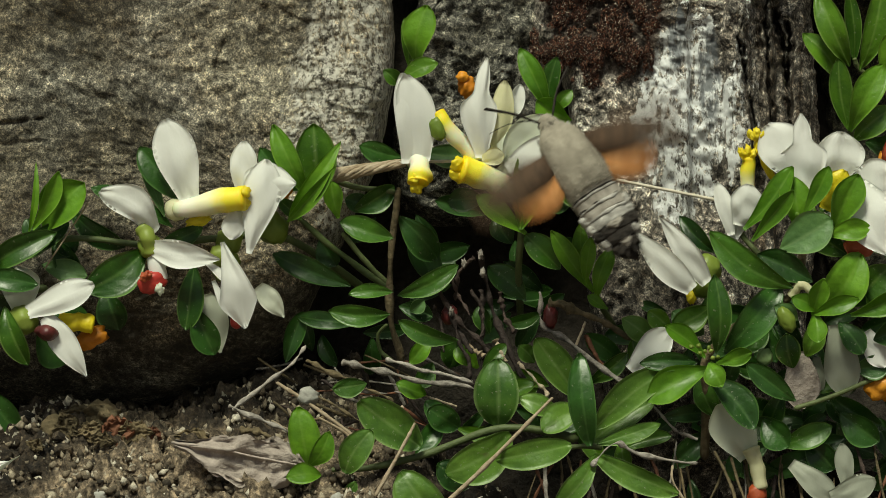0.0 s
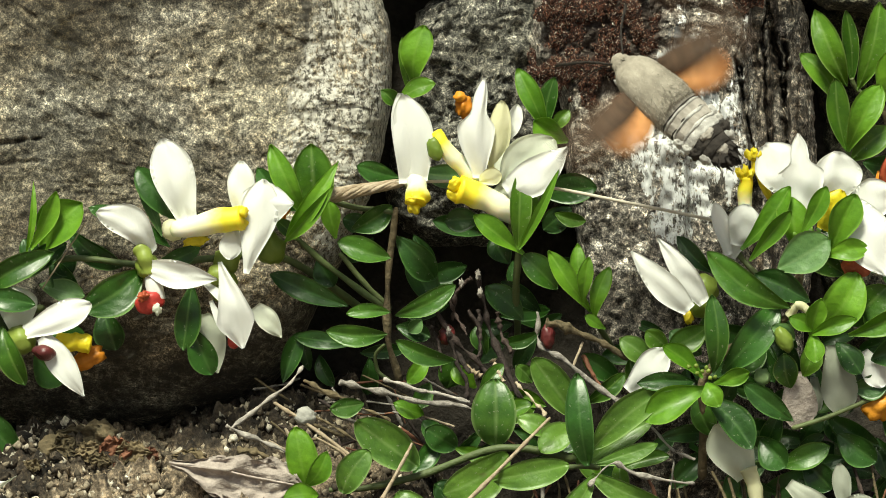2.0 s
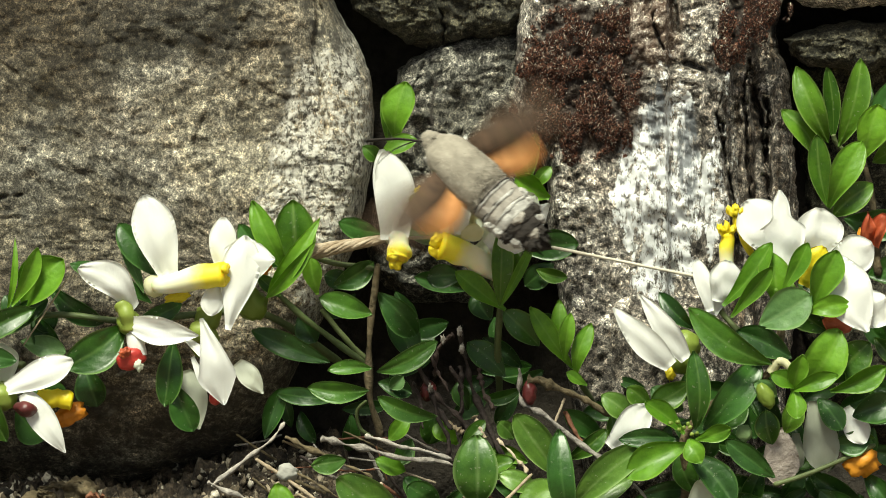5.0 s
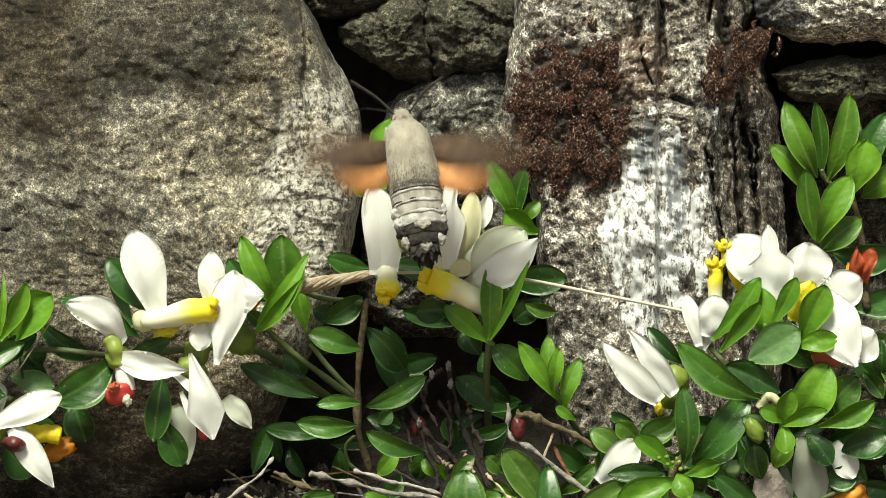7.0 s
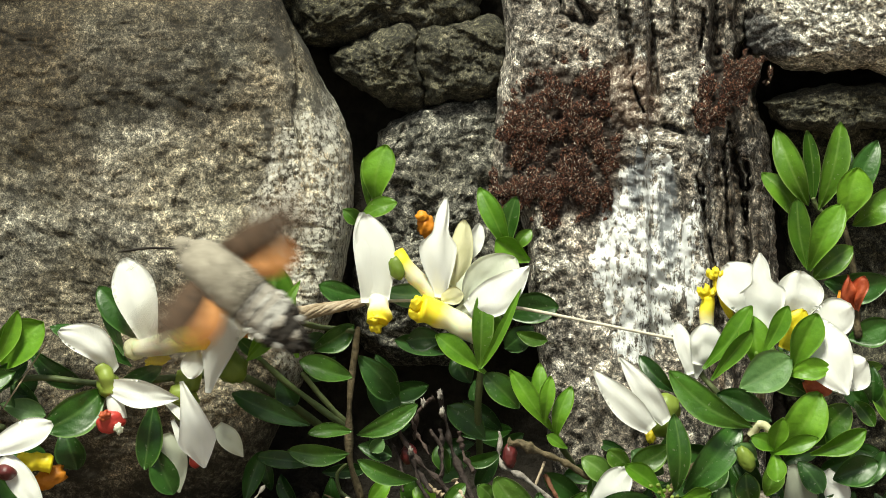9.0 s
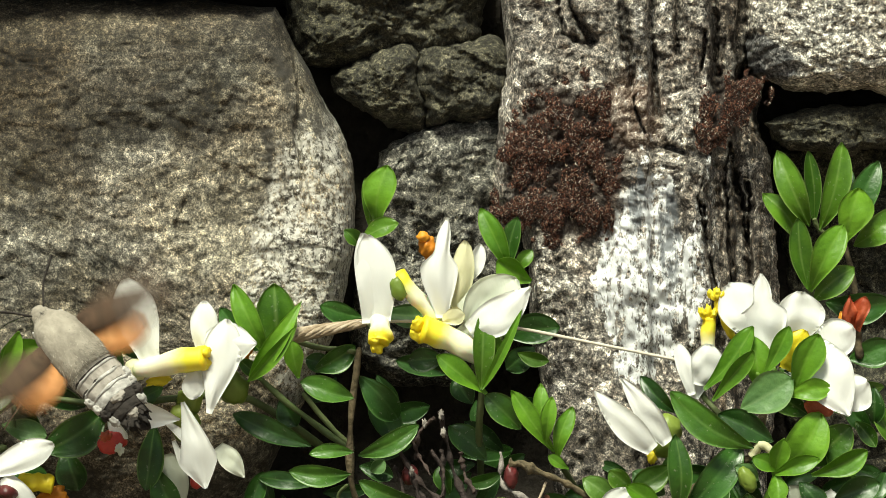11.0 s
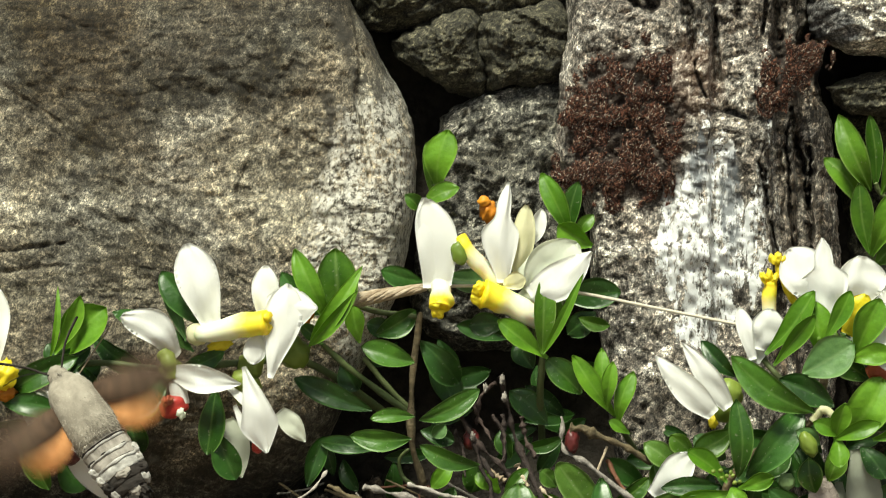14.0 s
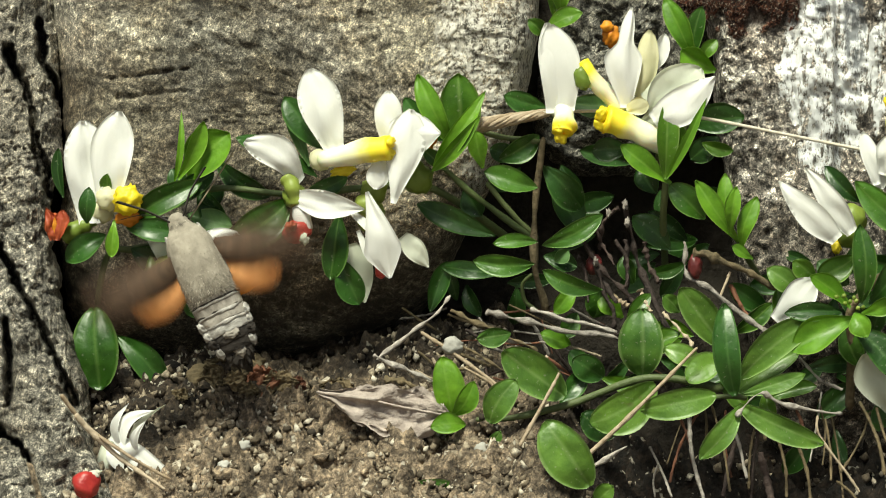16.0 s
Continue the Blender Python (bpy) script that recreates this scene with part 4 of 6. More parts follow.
for at, sz in (((-42.0, 1.6), 46), ((-33.3, 4.1), 52), ((-42.5, -3.4), 52), ((-49.7, -1.2), 30)):
    ball("bud", s1, at, (sz * 0.111, sz * 1.1 * 0.111, sz * 0.8 * 0.111), BUD, 8, 0.15)
f = flower(s1, (-57.5, 0.4), 11, 4.88, BUD)
tube("calyx", f, [(*(-58.9, 4.3), 12), (*(-57.9, 1.9), 13), (*(-57.3, -0.6), 12)], 1.67, BUD, 1.44, 0.1, sides=12)
petal(f, (-57.3, 0.3), (-44.0, -2.1), 5.55, 13, 15, fold=0.3, shape="fang")
tube("keel", f, [(*(-56.6, -0.7), 11), (*(-56.2, -3.4), 12), (*(-55.8, -6.2), 12)], 1.67, WHITE, 1.89)
ball("keel_tip", f, (-57.3, -6.5), (5.33, 4.44, 3.55), RED, 13, 0.22, 15, freq=1.1)
ball("fringe", f, (-55.6, -7.9), (1.55, 2.00, 1.33), DIM, 15, 0.4, 10)
ball("fringe", f, (-58.4, -5.4), (2.22, 1.78, 1.55), RUST, 15, 0.4, 30)
f = flower(s1, (-43.6, -1.2), 10, 4.44, BUD)
petal(f, (-43.3, 1.4), (-38.9, -15.7), 8.0, 14, 13, fold=0.45, roll=6, shape="kite", lean=-0.04)
petal(f, (-36.4, -7.3), (-31.2, -13.5), 4.22, 9, 8, DIM, shape="fang")
petal(f, (-46.4, -2.6), (-39.2, -8.1), 2.22, 13, 14)
petal(f, (-45.1, -6.2), (-41.7, -13.2), 1.78, 12, 12)
petal(f, (-47.0, -9.0), (-43.7, -20.5), 6.66, 7, 6, DIM, shape="fang")
ball("keel_tip", f, (-40.5, -13.7), (2.44, 4.00, 2.22), RED, 11, 0.2, freq=1.1)
f = flower(s1, (-82.5, -14.0), 10, 5.77, BUD)
petal(f, (-81.7, -12.5), (-68.9, -6.8), 5.99, 12, 15, roll=-10)
petal(f, (-78.0, -13.2), (-70.0, -25.0), 5.33, 13, 13, shape="fang")
petal(f, (-83.0, -12.3), (-84.1, -3.4), 7.77, 8, 8, DIM)
ball("keel_tip", f, (-77.8, -16.4), (4.44, 2.89, 2.89), WINE, 15, 0.2, -15, freq=1.1)
tube("keel", f, [(*(-75.3, -13.7), 10), (*(-71.9, -14.3), 11), (*(-68.6, -15.1), 11)], 1.55, YELLOW, 2.00, 0.3)
ball("keel_tip", f, (-69.2, -17.6), (6.66, 3.77, 2.89), ORANGE, 8, 0.3, 25)

# the sprig at the boulder's far end
s0 = thing("flowering_sprig", face(*(-95.5, -7.5), 0), "leafy sprig with a tall white flower and an orange-red withered keel", "plant", "shrublets at the wall")
tube("stem", s0, [(*(-77.7, -7.5), 2), (*(-88.8, -9.8), 4), (*(-94.3, -10.9), 4), (*(-96.6, -20.9), 3)], 0.78, STEM, 0.56, 0.15)
f = flower(s0, (-95.5, -2.6), 10, 4.44, CREAM)
petal(f, (-94.4, -2.2), (-92.4, 17.2), 8.4, 12, 14)
petal(f, (-98.2, -4.9), (-99.4, 15.4), 9.6, 11, 12, roll=10)
petal(f, (-96.7, 0.2), (-97.3, 10.2), 8.6, 10, 10)
ball("keel_tip", f, (-90.5, -0.3), (5.11, 5.55, 4.00), YELLOW, 14, 0.45)
ball("keel_tip", f, (-90.5, -3.7), (4.44, 2.89, 2.89), ORANGE, 12, 0.4)
ball("keel", f, (-94.6, 0.0), (4.44, 4.44, 3.33), CREAM, 13, 0.2)
tube("calyx", f, [(*(-103.2, -7.5), 9), (*(-99.9, -5.5), 10), (*(-97.1, -4.2), 9)], 1.89, BUD, 1.33, 0.2)
dry = ball("keel", s0, (-105.2, -5.5), (3.77, 4.66, 3.11), RUST, 10, 0.24, freq=1.2, label="withered orange-red keel")
blade("petal", dry, (-105.2, -8.1), (-106.6, -1.8), 2.89, 12, 13, RUST, "fang", -0.3, 0.08, 20, 0.3)
blade("petal", dry, (-104.6, -8.2), (-103.7, -2.2), 2.89, 12, 13, RUST, "petal", -0.3, 0.08, -20, 0.3)
blade("petal", dry, (-104.8, -7.5), (-105.0, -3.6), 1.11, 12, 13, ORANGE, "fang", -0.2, 0.08, 0, 0.2)
leaf(s0, (-98.6, -4.9), (-98.2, 2.1), 3.77, 14, 16, SHADE)
leaf(s0, (-94.1, 0.8), (-94.6, 4.9), 2.89, 12, 14, LEAF)
leaf(s0, (-93.2, -4.2), (-93.7, -11.5), 3.11, 13, 14, YOUNG)
leaf(s0, (-94.9, -7.0), (-103.0, -12.0), 5.77, 9, 10, SHADE)
leaf(s0, (-103.2, 0.2), (-104.3, 10.0), 2.66, 4, 5, SHADE)
leaf(s0, (-86.0, -1.1), (-76.6, 3.3), 5.55, 8, 11, MID)
leaf(s0, (-87.1, -4.8), (-79.9, -6.4), 4.44, 6, 6, SHADE)
leaf(s0, (-82.1, 5.8), (-79.4, 2.4), 4.44, 4, 5, SHADE)
leaf(s0, (-97.1, -21.4), (-96.8, -37.5), 10.66, 9, 12, MID, fold=0.1, shape="oval")
leaf(s0, (-92.7, -27.0), (-83.0, -37.7), 6.44, 4, 4, SHADE)
leaf(s0, (-89.9, -9.8), (-82.1, -13.1), 5.77, 5, 5, SHADE)
leaf(s0, (-78.8, -3.1), (-69.9, -5.3), 5.11, 5, 6, PALE)
leaf(s0, (-76.6, 2.4), (-71.6, -7.5), 5.55, 4, 4, SHADE)

# the shrublet in the joint
s2 = thing("flowering_shrublet", face(*(-8.7, -22.3), -6), "low evergreen shrublet with white flowers and yellow keels in the joint", "plant", "shrublets at the wall")
tube("stem", s2, [(*(-8.1, -22.3), -2), (*(-10.5, -12.3), 2), (*(-10.0, 1.0), 3), (*(-8.7, 12.1), 6)], 0.75, WOOD, 0.6, 0.35)
tube("stem", s2, [(*(-9.8, -8.4), 0), (*(-19.8, -1.2), 2), (*(-29.7, 7.1), 5)], 0.68, STEM, 0.55, 0.2)
tube("stem", s2, [(*(-9.8, -7.9), 0), (*(-15.3, -2.3), 1), (*(-19.8, 3.2), 2)], 0.6, STEM, 0.5, 0.2)
tube("stem", s2, [(*(-9.2, 11.0), 4), (*(-17.5, 12.3), 5), (*(-24.2, 14.3), 6)], 0.67, STEM, 0.56, 0.15)
tube("stem", s2, [(*(15.2, -14.5), -6), (*(14.9, -3.4), 4), (*(15.2, 5.4), 8), (*(13.5, 8.8), 8)], 0.78, STEM, 0.56, 0.15)
tube("stem", s2, [(*(-9.8, -22.1), 0), (*(-12.2, -20.1), 0), (*(-12.7, -16.8), 1), (*(-10.9, -14.8), 2)], 0.44, STEM, 0.33, 0.1)
leaf(s2, (-25.9, 9.7), (-33.3, 23.9), 5.11, 9, 14, YOUNG, fold=0.4)
leaf(s2, (-24.2, 9.9), (-25.5, 24.5), 9.10, 7, 10, LEAF)
leaf(s2, (-30.3, 5.7), (-20.6, 20.8), 4.22, 11, 16, YOUNG, fold=0.5, shape="lance")
leaf(s2, (-30.6, 5.4), (-21.1, 16.0), 3.33, 13, 17, YOUNG, fold=0.6, shape="lance")
leaf(s2, (-26.4, 11.5), (-36.2, 19.6), 5.55, 5, 6, SHADE)
leaf(s2, (-27.8, 5.7), (-32.2, 9.7), 3.33, 9, 10, LEAF)
leaf(s2, (-20.6, 6.0), (-22.0, 13.4), 4.44, 8, 10, YOUNG)
leaf(s2, (-8.1, 17.9), (-16.4, 20.3), 4.66, 4, 6, SHADE)
leaf(s2, (-3.7, 19.0), (4.9, 18.5), 5.33, 5, 6, PALE)
leaf(s2, (-9.8, 2.1), (-20.2, 5.4), 5.55, 7, 8, MID)
leaf(s2, (-8.7, 6.5), (-0.9, -2.3), 6.66, 2, 0, SHADE)
leaf(s2, (-18.1, -7.3), (-33.5, -1.0), 5.33, 3, 3, SHADE)
leaf(s2, (-9.8, -8.5), (-18.5, -8.8), 3.33, 7, 9, MID)
leaf(s2, (-10.4, -12.8), (-22.3, -12.3), 4.88, 6, 8, MID)
leaf(s2, (-17.0, -14.8), (-28.6, -13.2), 4.00, 2, 2, SHADE)
leaf(s2, (-8.9, -9.2), (2.9, -3.4), 4.88, 6, 8, MID)
leaf(s2, (-8.7, -11.2), (-2.0, -13.4), 4.44, 2, 2, SHADE)
leaf(s2, (3.0, -17.9), (-8.7, -14.3), 4.44, 8, 10, MID)
leaf(s2, (-17.5, 7.7), (-9.5, 12.1), 5.55, 4, 5, MID)
leaf(s2, (-13.1, 7.7), (-19.2, 9.9), 4.44, 3, 3, SHADE)
leaf(s2, (16.3, -10.1), (8.9, -3.4), 5.99, 1, 2, SHADE)
leaf(s2, (19.6, -12.3), (12.2, -14.8), 3.33, 0, 1, MID)
leaf(s2, (15.2, 3.8), (15.9, 19.4), 4.88, 12, 15, LEAF, fold=0.4)
leaf(s2, (15.5, 3.8), (23.3, 19.6), 2.22, 13, 17, YOUNG, shape="lance", fold=0.5)
leaf(s2, (16.3, 3.0), (6.7, 10.5), 4.88, 11, 14, YOUNG, fold=0.4)
leaf(s2, (16.9, 7.7), (18.5, 14.3), 4.00, 12, 14, YOUNG)
leaf(s2, (8.0, 9.9), (0.8, 9.3), 5.55, 3, 3, SHADE)
leaf(s2, (19.1, 14.9), (30.7, 16.0), 6.88, 2, 4, SHADE)
leaf(s2, (22.4, 11.0), (28.5, 9.3), 3.33, 2, 3, LEAF)
leaf(s2, (25.8, 12.1), (20.2, 7.7), 5.55, 0, 0, SHADE)
leaf(s2, (21.2, 26.2), (14.9, 39.0), 4.88, 3, 6, YOUNG, fold=0.3)
leaf(s2, (20.4, 26.8), (22.4, 37.7), 4.44, 2, 4, MID)
leaf(s2, (25.1, 25.1), (18.4, 29.2), 6.22, 5, 7, YOUNG)
leaf(s2, (22.3, 27.3), (25.3, 31.2), 3.33, 2, 3, LEAF)
leaf(s2, (-5.1, 35.9), (-3.6, 47.6), 7.10, 4, 8, YOUNG, fold=0.12)
leaf(s2, (-6.7, 35.6), (-7.5, 45.4), 2.89, 3, 4, LEAF)
leaf(s2, (-8.0, 33.6), (-1.0, 36.5), 4.44, 6, 8, LEAF)
leaf(s2, (-8.8, 32.3), (-11.5, 35.1), 3.55, 4, 6, LEAF)
tube("stem", s2, [(*(-6.5, 15.7), -2), (*(-6.9, 26.8), 0), (*(-6.2, 35.6), 3)], 0.67, STEM, 0.56, 0.1)
tube("stem", s2, [(*(15.7, 4.6), 2), (*(19.5, 15.7), 0), (*(20.6, 26.8), 2)], 0.67, STEM, 0.56, 0.1)
leaf(s2, (23.0, -4.0), (16.2, 2.8), 5.99, 8, 10, MID)
leaf(s2, (29.6, -8.4), (21.5, 3.4), 4.44, 10, 14, YOUNG, fold=0.4)
leaf(s2, (28.0, -6.2), (27.1, 4.6), 3.77, 9, 12, YOUNG, fold=0.4)
leaf(s2, (28.0, -6.8), (29.3, 2.1), 3.55, 12, 15, YOUNG, fold=0.4)
leaf(s2, (30.2, -10.1), (32.9, 0.1), 4.00, 10, 13, YOUNG, fold=0.3)
leaf(s2, (32.4, -11.8), (28.4, -9.2), 2.66, 10, 11, YOUNG)
tube("stem", s2, [(*(34.6, -16.8), 0), (*(31.1, -11.2), 6), (*(28.5, -6.2), 10)], 0.67, STEM, 0.56, 0.1)
leaf(s2, (-2.0, -16.8), (-6.4, -22.3), 4.00, 2, 4, YOUNG)
leaf(s2, (-2.0, -22.3), (-4.8, -27.3), 4.44, 1, 3, MID)
leaf(s2, (1.3, -23.4), (2.4, -17.9), 6.66, 0, 2, MID)
leaf(s2, (6.9, -23.4), (2.4, -19.0), 4.88, 1, 2, YOUNG)
leaf(s2, (-6.4, -12.3), (-3.7, -10.1), 3.33, 3, 4, PALE)
leaf(s2, (9.1, -16.8), (6.9, -11.2), 4.00, 0, 0, MID)
leaf(s2, (13.5, 1.0), (10.2, 6.5), 5.55, -4, -4, SHADE)
leaf(s2, (-30.9, -22.3), (-27.5, -12.3), 4.44, 0, 0, SHADE)
leaf(s2, (-0.9, -7.9), (-6.4, 2.1), 6.66, -4, -4, SHADE)
leaf(s2, (-24.2, 2.1), (-20.9, -3.4), 5.55, 0, 0, SHADE)
f = flower(s2, (-5.5, 17.6), 9, 3.77, CREAM)
petal(f, (-7.0, 16.8), (-8.0, 34.4), 5.6, 12, 15, fold=-0.15, wave=0.04, lean=0.03, roll=0)
petal(f, (-4.0, 17.0), (-7.2, 34.1), 7.2, 12.5, 15.2, fold=-0.15, wave=0.04, lean=0.07, roll=0)
petal(f, (-4.8, 15.4), (-3.7, 21.0), 2.89, 10, 11)
keel(f, [(*(-5.1, 18.1), 10.5), (*(-4.7, 15.4), 13.5), (*(-4.9, 12.8), 15)], 2.77)
f = flower(s2, (7.4, 18.2), 8, 5.11, CREAM)
tube("keel", f, [(7.2, 17.6, 10), (3.4, 21.0, 12), (0.6, 24.2, 13), (-1.2, 27.0, 13)], 2.0, KEEL, 1.35, 0.08, sides=14)
ball("calyx", f, (-1.1, 23.6), (2.89, 4.66, 2.44), BUD, 14, 0.15, 20)
petal(f, (7.8, 17.8), (8.9, 37.5), 7.4, 13, 15, shape="urn", fold=-0.3, lean=-0.05)
petal(f, (10.2, 19.0), (12.2, 33.0), 4.6, 11, 13, CREAM, shape="oval", fold=-0.4)
petal(f, (13.0, 25.4), (15.2, 32.4), 3.2, 9, 10, shape="oval", fold=0.7)
petal(f, (11.6, 17.4), (12.8, 23.6), 3.0, 11, 12, DIM)
petal(f, (12.6, 16.0), (22.2, 25.6), 9.4, 12, 14, DIM, shape="oval", fold=0.25, lean=-0.07)
petal(f, (13.0, 15.0), (24.9, 23.9), 7.4, 14, 17, fold=-0.2, shape="fang", lean=0.06)
petal(f, (7.6, 17.6), (12.0, 18.4), 3.6, 13, 14, CREAM)
petal(f, (10.2, 14.3), (16.3, 16.0), 5.55, 9, 10, DIM)
keel(f, [(*(17.1, 8.8), 11), (*(12.4, 12.1), 12), (*(7.4, 14.5), 13), (*(3.3, 15.7), 14)], 3.22)
ball("keel_tip", f, (4.7, 31.9), (3.33, 4.22, 2.66), ORANGE, 4, 0.25)
ball("keel_tip", f, (3.8, 33.9), (2.66, 2.00, 2.22), ORANGE, 5, 0.2, freq=1.3)

# the shrublet at the right foot of the standing stone
s3 = thing("flowering_shrublet", face(*(51.3, -23.4), 6), "dense evergreen shrublet with white flowers before the standing stone", "plant", "shrublets at the wall")
tube("stem", s3, [(*(51.3, -41.2), 2), (*(51.8, -30.1), 8), (*(51.8, -21.2), 12), (*(61.3, -12.3), 14), (*(68.5, -9.0), 16), (*(71.3, 2.1), 14)], 1.00, WOOD, 0.67, 0.2)
tube("stem", s3, [(*(69.0, -31.4), 14), (*(77.9, -28.4), 14), (*(89.0, -23.4), 13)], 0.5, STEM, 0.5, 0.1)
ball("bud", s3, (67.5, -13.8), (3.2, 5.2, 2.8), BUD, 20, 0.12, 25)
tube("stem", s3, [(*(69.0, -7.9), 14), (*(60.2, 1.0), 12), (*(57.9, 4.3), 12)], 0.67, STEM, 0.56, 0.1)
f = flower(s3, (69.6, 16.0), 12, 4.44, CREAM)
petal(f, (70.7, 13.8), (63.7, 24.3), 9.55, 15, 17)
petal(f, (72.0, 10.6), (70.4, 26.6), 9.4, 16, 18, shape="urn", fold=-0.25, lean=-0.02)
petal(f, (76.3, 13.0), (78.3, 23.0), 9.32, 14, 16)
petal(f, (72.4, 15.4), (76.3, 16.5), 5.55, 12, 13)
tube("keel", f, [(*(64.8, 13.8), 14), (*(62.9, 17.6), 15), (*(61.8, 21.5), 15)], 0.89, YELLOW, 0.89, 0.2)
for k in (-1, 0, 1):
    ball("lobe", f, (61.6 + 1.0 * k, 22.7 - 0.4 * abs(k)), (1.3, 2.2, 1.4), YELLOW, 16, 0.4, -30 * k)
petal(f, (75.1, 7.7), (79.0, 15.4), 5.33, 17, 19, YELLOW)
f = flower(s3, (56.8, 5.4), 11, 3.77, CREAM)
tube("keel", f, [(59.4, 9.0, 13), (59.9, 13.0, 14), (59.9, 18.2, 15)], 1.5, KEEL, 1.25, 0.15, sides=14)
petal(f, (58.3, 4.6), (60.2, 12.6), 6.4, 14, 16)
petal(f, (56.6, 2.7), (53.8, 13.0), 3.33, 13, 14)
petal(f, (56.6, 2.3), (59.6, 11.5), 5.77, 12, 14)
for k in (-1, 0, 1):
    ball("lobe", f, (59.9 + 1.1 * k, 19.2 - 0.5 * abs(k)), (1.3, 2.4, 1.5), YELLOW, 15.5, 0.4, -28 * k)
leaf(s3, (59.1, 3.8), (68.7, 16.2), 5.11, 16, 19, YOUNG, fold=0.4)
leaf(s3, (60.7, 1.6), (68.8, 11.5), 4.22, 18, 21, YOUNG, fold=0.5)
leaf(s3, (69.6, 3.2), (67.9, 14.5), 6.66, 16, 18, YOUNG)
leaf(s3, (70.7, 6.5), (75.9, 16.2), 4.22, 19, 21, YOUNG)
leaf(s3, (76.6, 3.2), (81.8, 14.5), 7.10, 18, 21, YOUNG)
leaf(s3, (75.1, 2.7), (84.0, 4.3), 4.88, 18, 20, YOUNG)
for at in ((69.3, 7.1), (71.0, 7.9), (72.4, 6.8), (70.4, 5.4)):
    ball("bud", s3, at, (2.44, 2.89, 2.22), YOUNG, 17, 0.2)
ball("bud", s3, (74.8, 5.8), (2.44, 2.44, 2.00), WHITE, 17, 0.2)
f = flower(s3, (80.1, 11.5), 14, 4.44, CREAM)
petal(f, (79.3, 13.0), (87.7, -1.2), 10.66, 17, 20, shape="fang")
petal(f, (80.1, 11.0), (88.5, 16.0), 7.77, 15, 17)
petal(f, (84.6, 1.0), (91.2, 5.4), 7.77, 15, 17)
leaf(s3, (68.8, -7.7), (52.4, 2.9), 6.66, 20, 22, MID, fold=0.2)
leaf(s3, (72.6, -6.5), (61.8, -1.0), 6.22, 17, 18, SHADE)
leaf(s3, (66.3, -0.1), (76.5, 6.0), 8.88, 18, 20, PALE)
petal(f, (79.0, -0.1), (84.6, 2.1), 5.55, 16, 18, RUST)
f = flower(s3, (51.3, -6.8), 12, 5.55, BUD)
petal(f, (49.1, -7.9), (37.6, 3.2), 5.55, 19, 22, shape="fang")
petal(f, (51.8, -6.8), (42.7, 5.9), 4.66, 18, 21, shape="fang")
leaf(s3, (53.3, -0.7), (46.6, 6.3), 4.00, 10, 11, SHADE)
ball("bud", s3, (51.6, -4.2), (5.77, 6.44, 4.88), BUD, 13, 0.12)
ball("keel_tip", f, (48.8, -9.5), (1.78, 2.44, 1.55), YELLOW, 12, 0.3)
leaf(s3, (53.7, -20.6), (53.5, -5.4), 5.33, 18, 22, MID, fold=0.35)
leaf(s3, (55.2, -20.6), (66.3, -7.0), 7.33, 15, 18, SHADE, fold=0.25)
leaf(s3, (52.6, -11.2), (45.0, -15.4), 5.77, 13, 14, LEAF)
leaf(s3, (51.3, -16.8), (45.2, -12.3), 5.55, 11, 12, PALE)
leaf(s3, (44.8, -15.7), (40.4, -12.1), 4.44, 12, 13, LEAF)
leaf(s3, (51.5, -21.4), (43.7, -15.1), 4.44, 16, 19, YOUNG, fold=0.4)
leaf(s3, (50.0, -22.3), (38.9, -22.3), 4.22, 16, 19, SHADE)
petal(s3, (36.9, -24.0), (44.8, -15.9), 6.22, 14, 15)
leaf(s3, (52.6, -23.4), (40.2, -29.7), 7.33, 17, 19, YOUNG)
leaf(s3, (52.2, -25.1), (61.3, -35.4), 6.88, 17, 19, SHADE)
leaf(s3, (53.7, -22.5), (60.7, -20.3), 4.00, 18, 20, YOUNG)
leaf(s3, (52.4, -22.3), (54.6, -26.8), 4.88, 19, 22, YOUNG)
for k in range(9):
    ball("bud", s3, ((51.3, -20.3)[0] + random.uniform(-3, 4), (51.3, -20.3)[1] + random.uniform(-1.5, 1.5)), (0.9, 0.9, 0.9), BUD, 20, 0.3, detail=2)
petal(s3, (60.2, -41.0), (54.2, -30.6), 9.0, 12, 15, DIM)
tube("keel", s3, [(*(60.4, -39.0), 13), (*(61.5, -42.3), 13), (*(62.4, -47.3), 13)], 1.78, CREAM, 1.33, 0.1)
ball("keel_tip", s3, (61.7, -48.3), (3.77, 4.44, 3.11), RUST, 13, 0.18)
leaf(s3, (69.3, -29.9), (59.7, -22.8), 5.11, 14, 16, SHADE)
leaf(s3, (68.8, -23.4), (67.4, -16.8), 5.55, 13, 15, LEAF)
petal(s3, (69.6, -20.1), (70.4, -31.4), 7.33, 12, 13, LITTER)
ball("bud", s3, (63.2, -21.2), (3.11, 3.33, 2.44), PALE, 15, 0.15)
leaf(s3, (72.6, -12.9), (74.8, -5.9), 4.44, 19, 23, YOUNG)
leaf(s3, (72.6, -12.9), (81.5, -9.9), 4.00, 19, 23, YOUNG)
leaf(s3, (73.5, -12.3), (68.8, -9.5), 4.00, 19, 22, YOUNG)
leaf(s3, (72.9, -12.3), (73.7, -18.4), 4.44, 19, 21, YOUNG)
leaf(s3, (69.6, -14.0), (65.3, -11.2), 4.00, 17, 19, PALE)
tube("calyx", s3, [(*(68.5, -9.5), 17), (*(70.2, -7.0), 18), (*(72.6, -8.4), 18)], 1.00, CREAM, 0.78, 0.2)
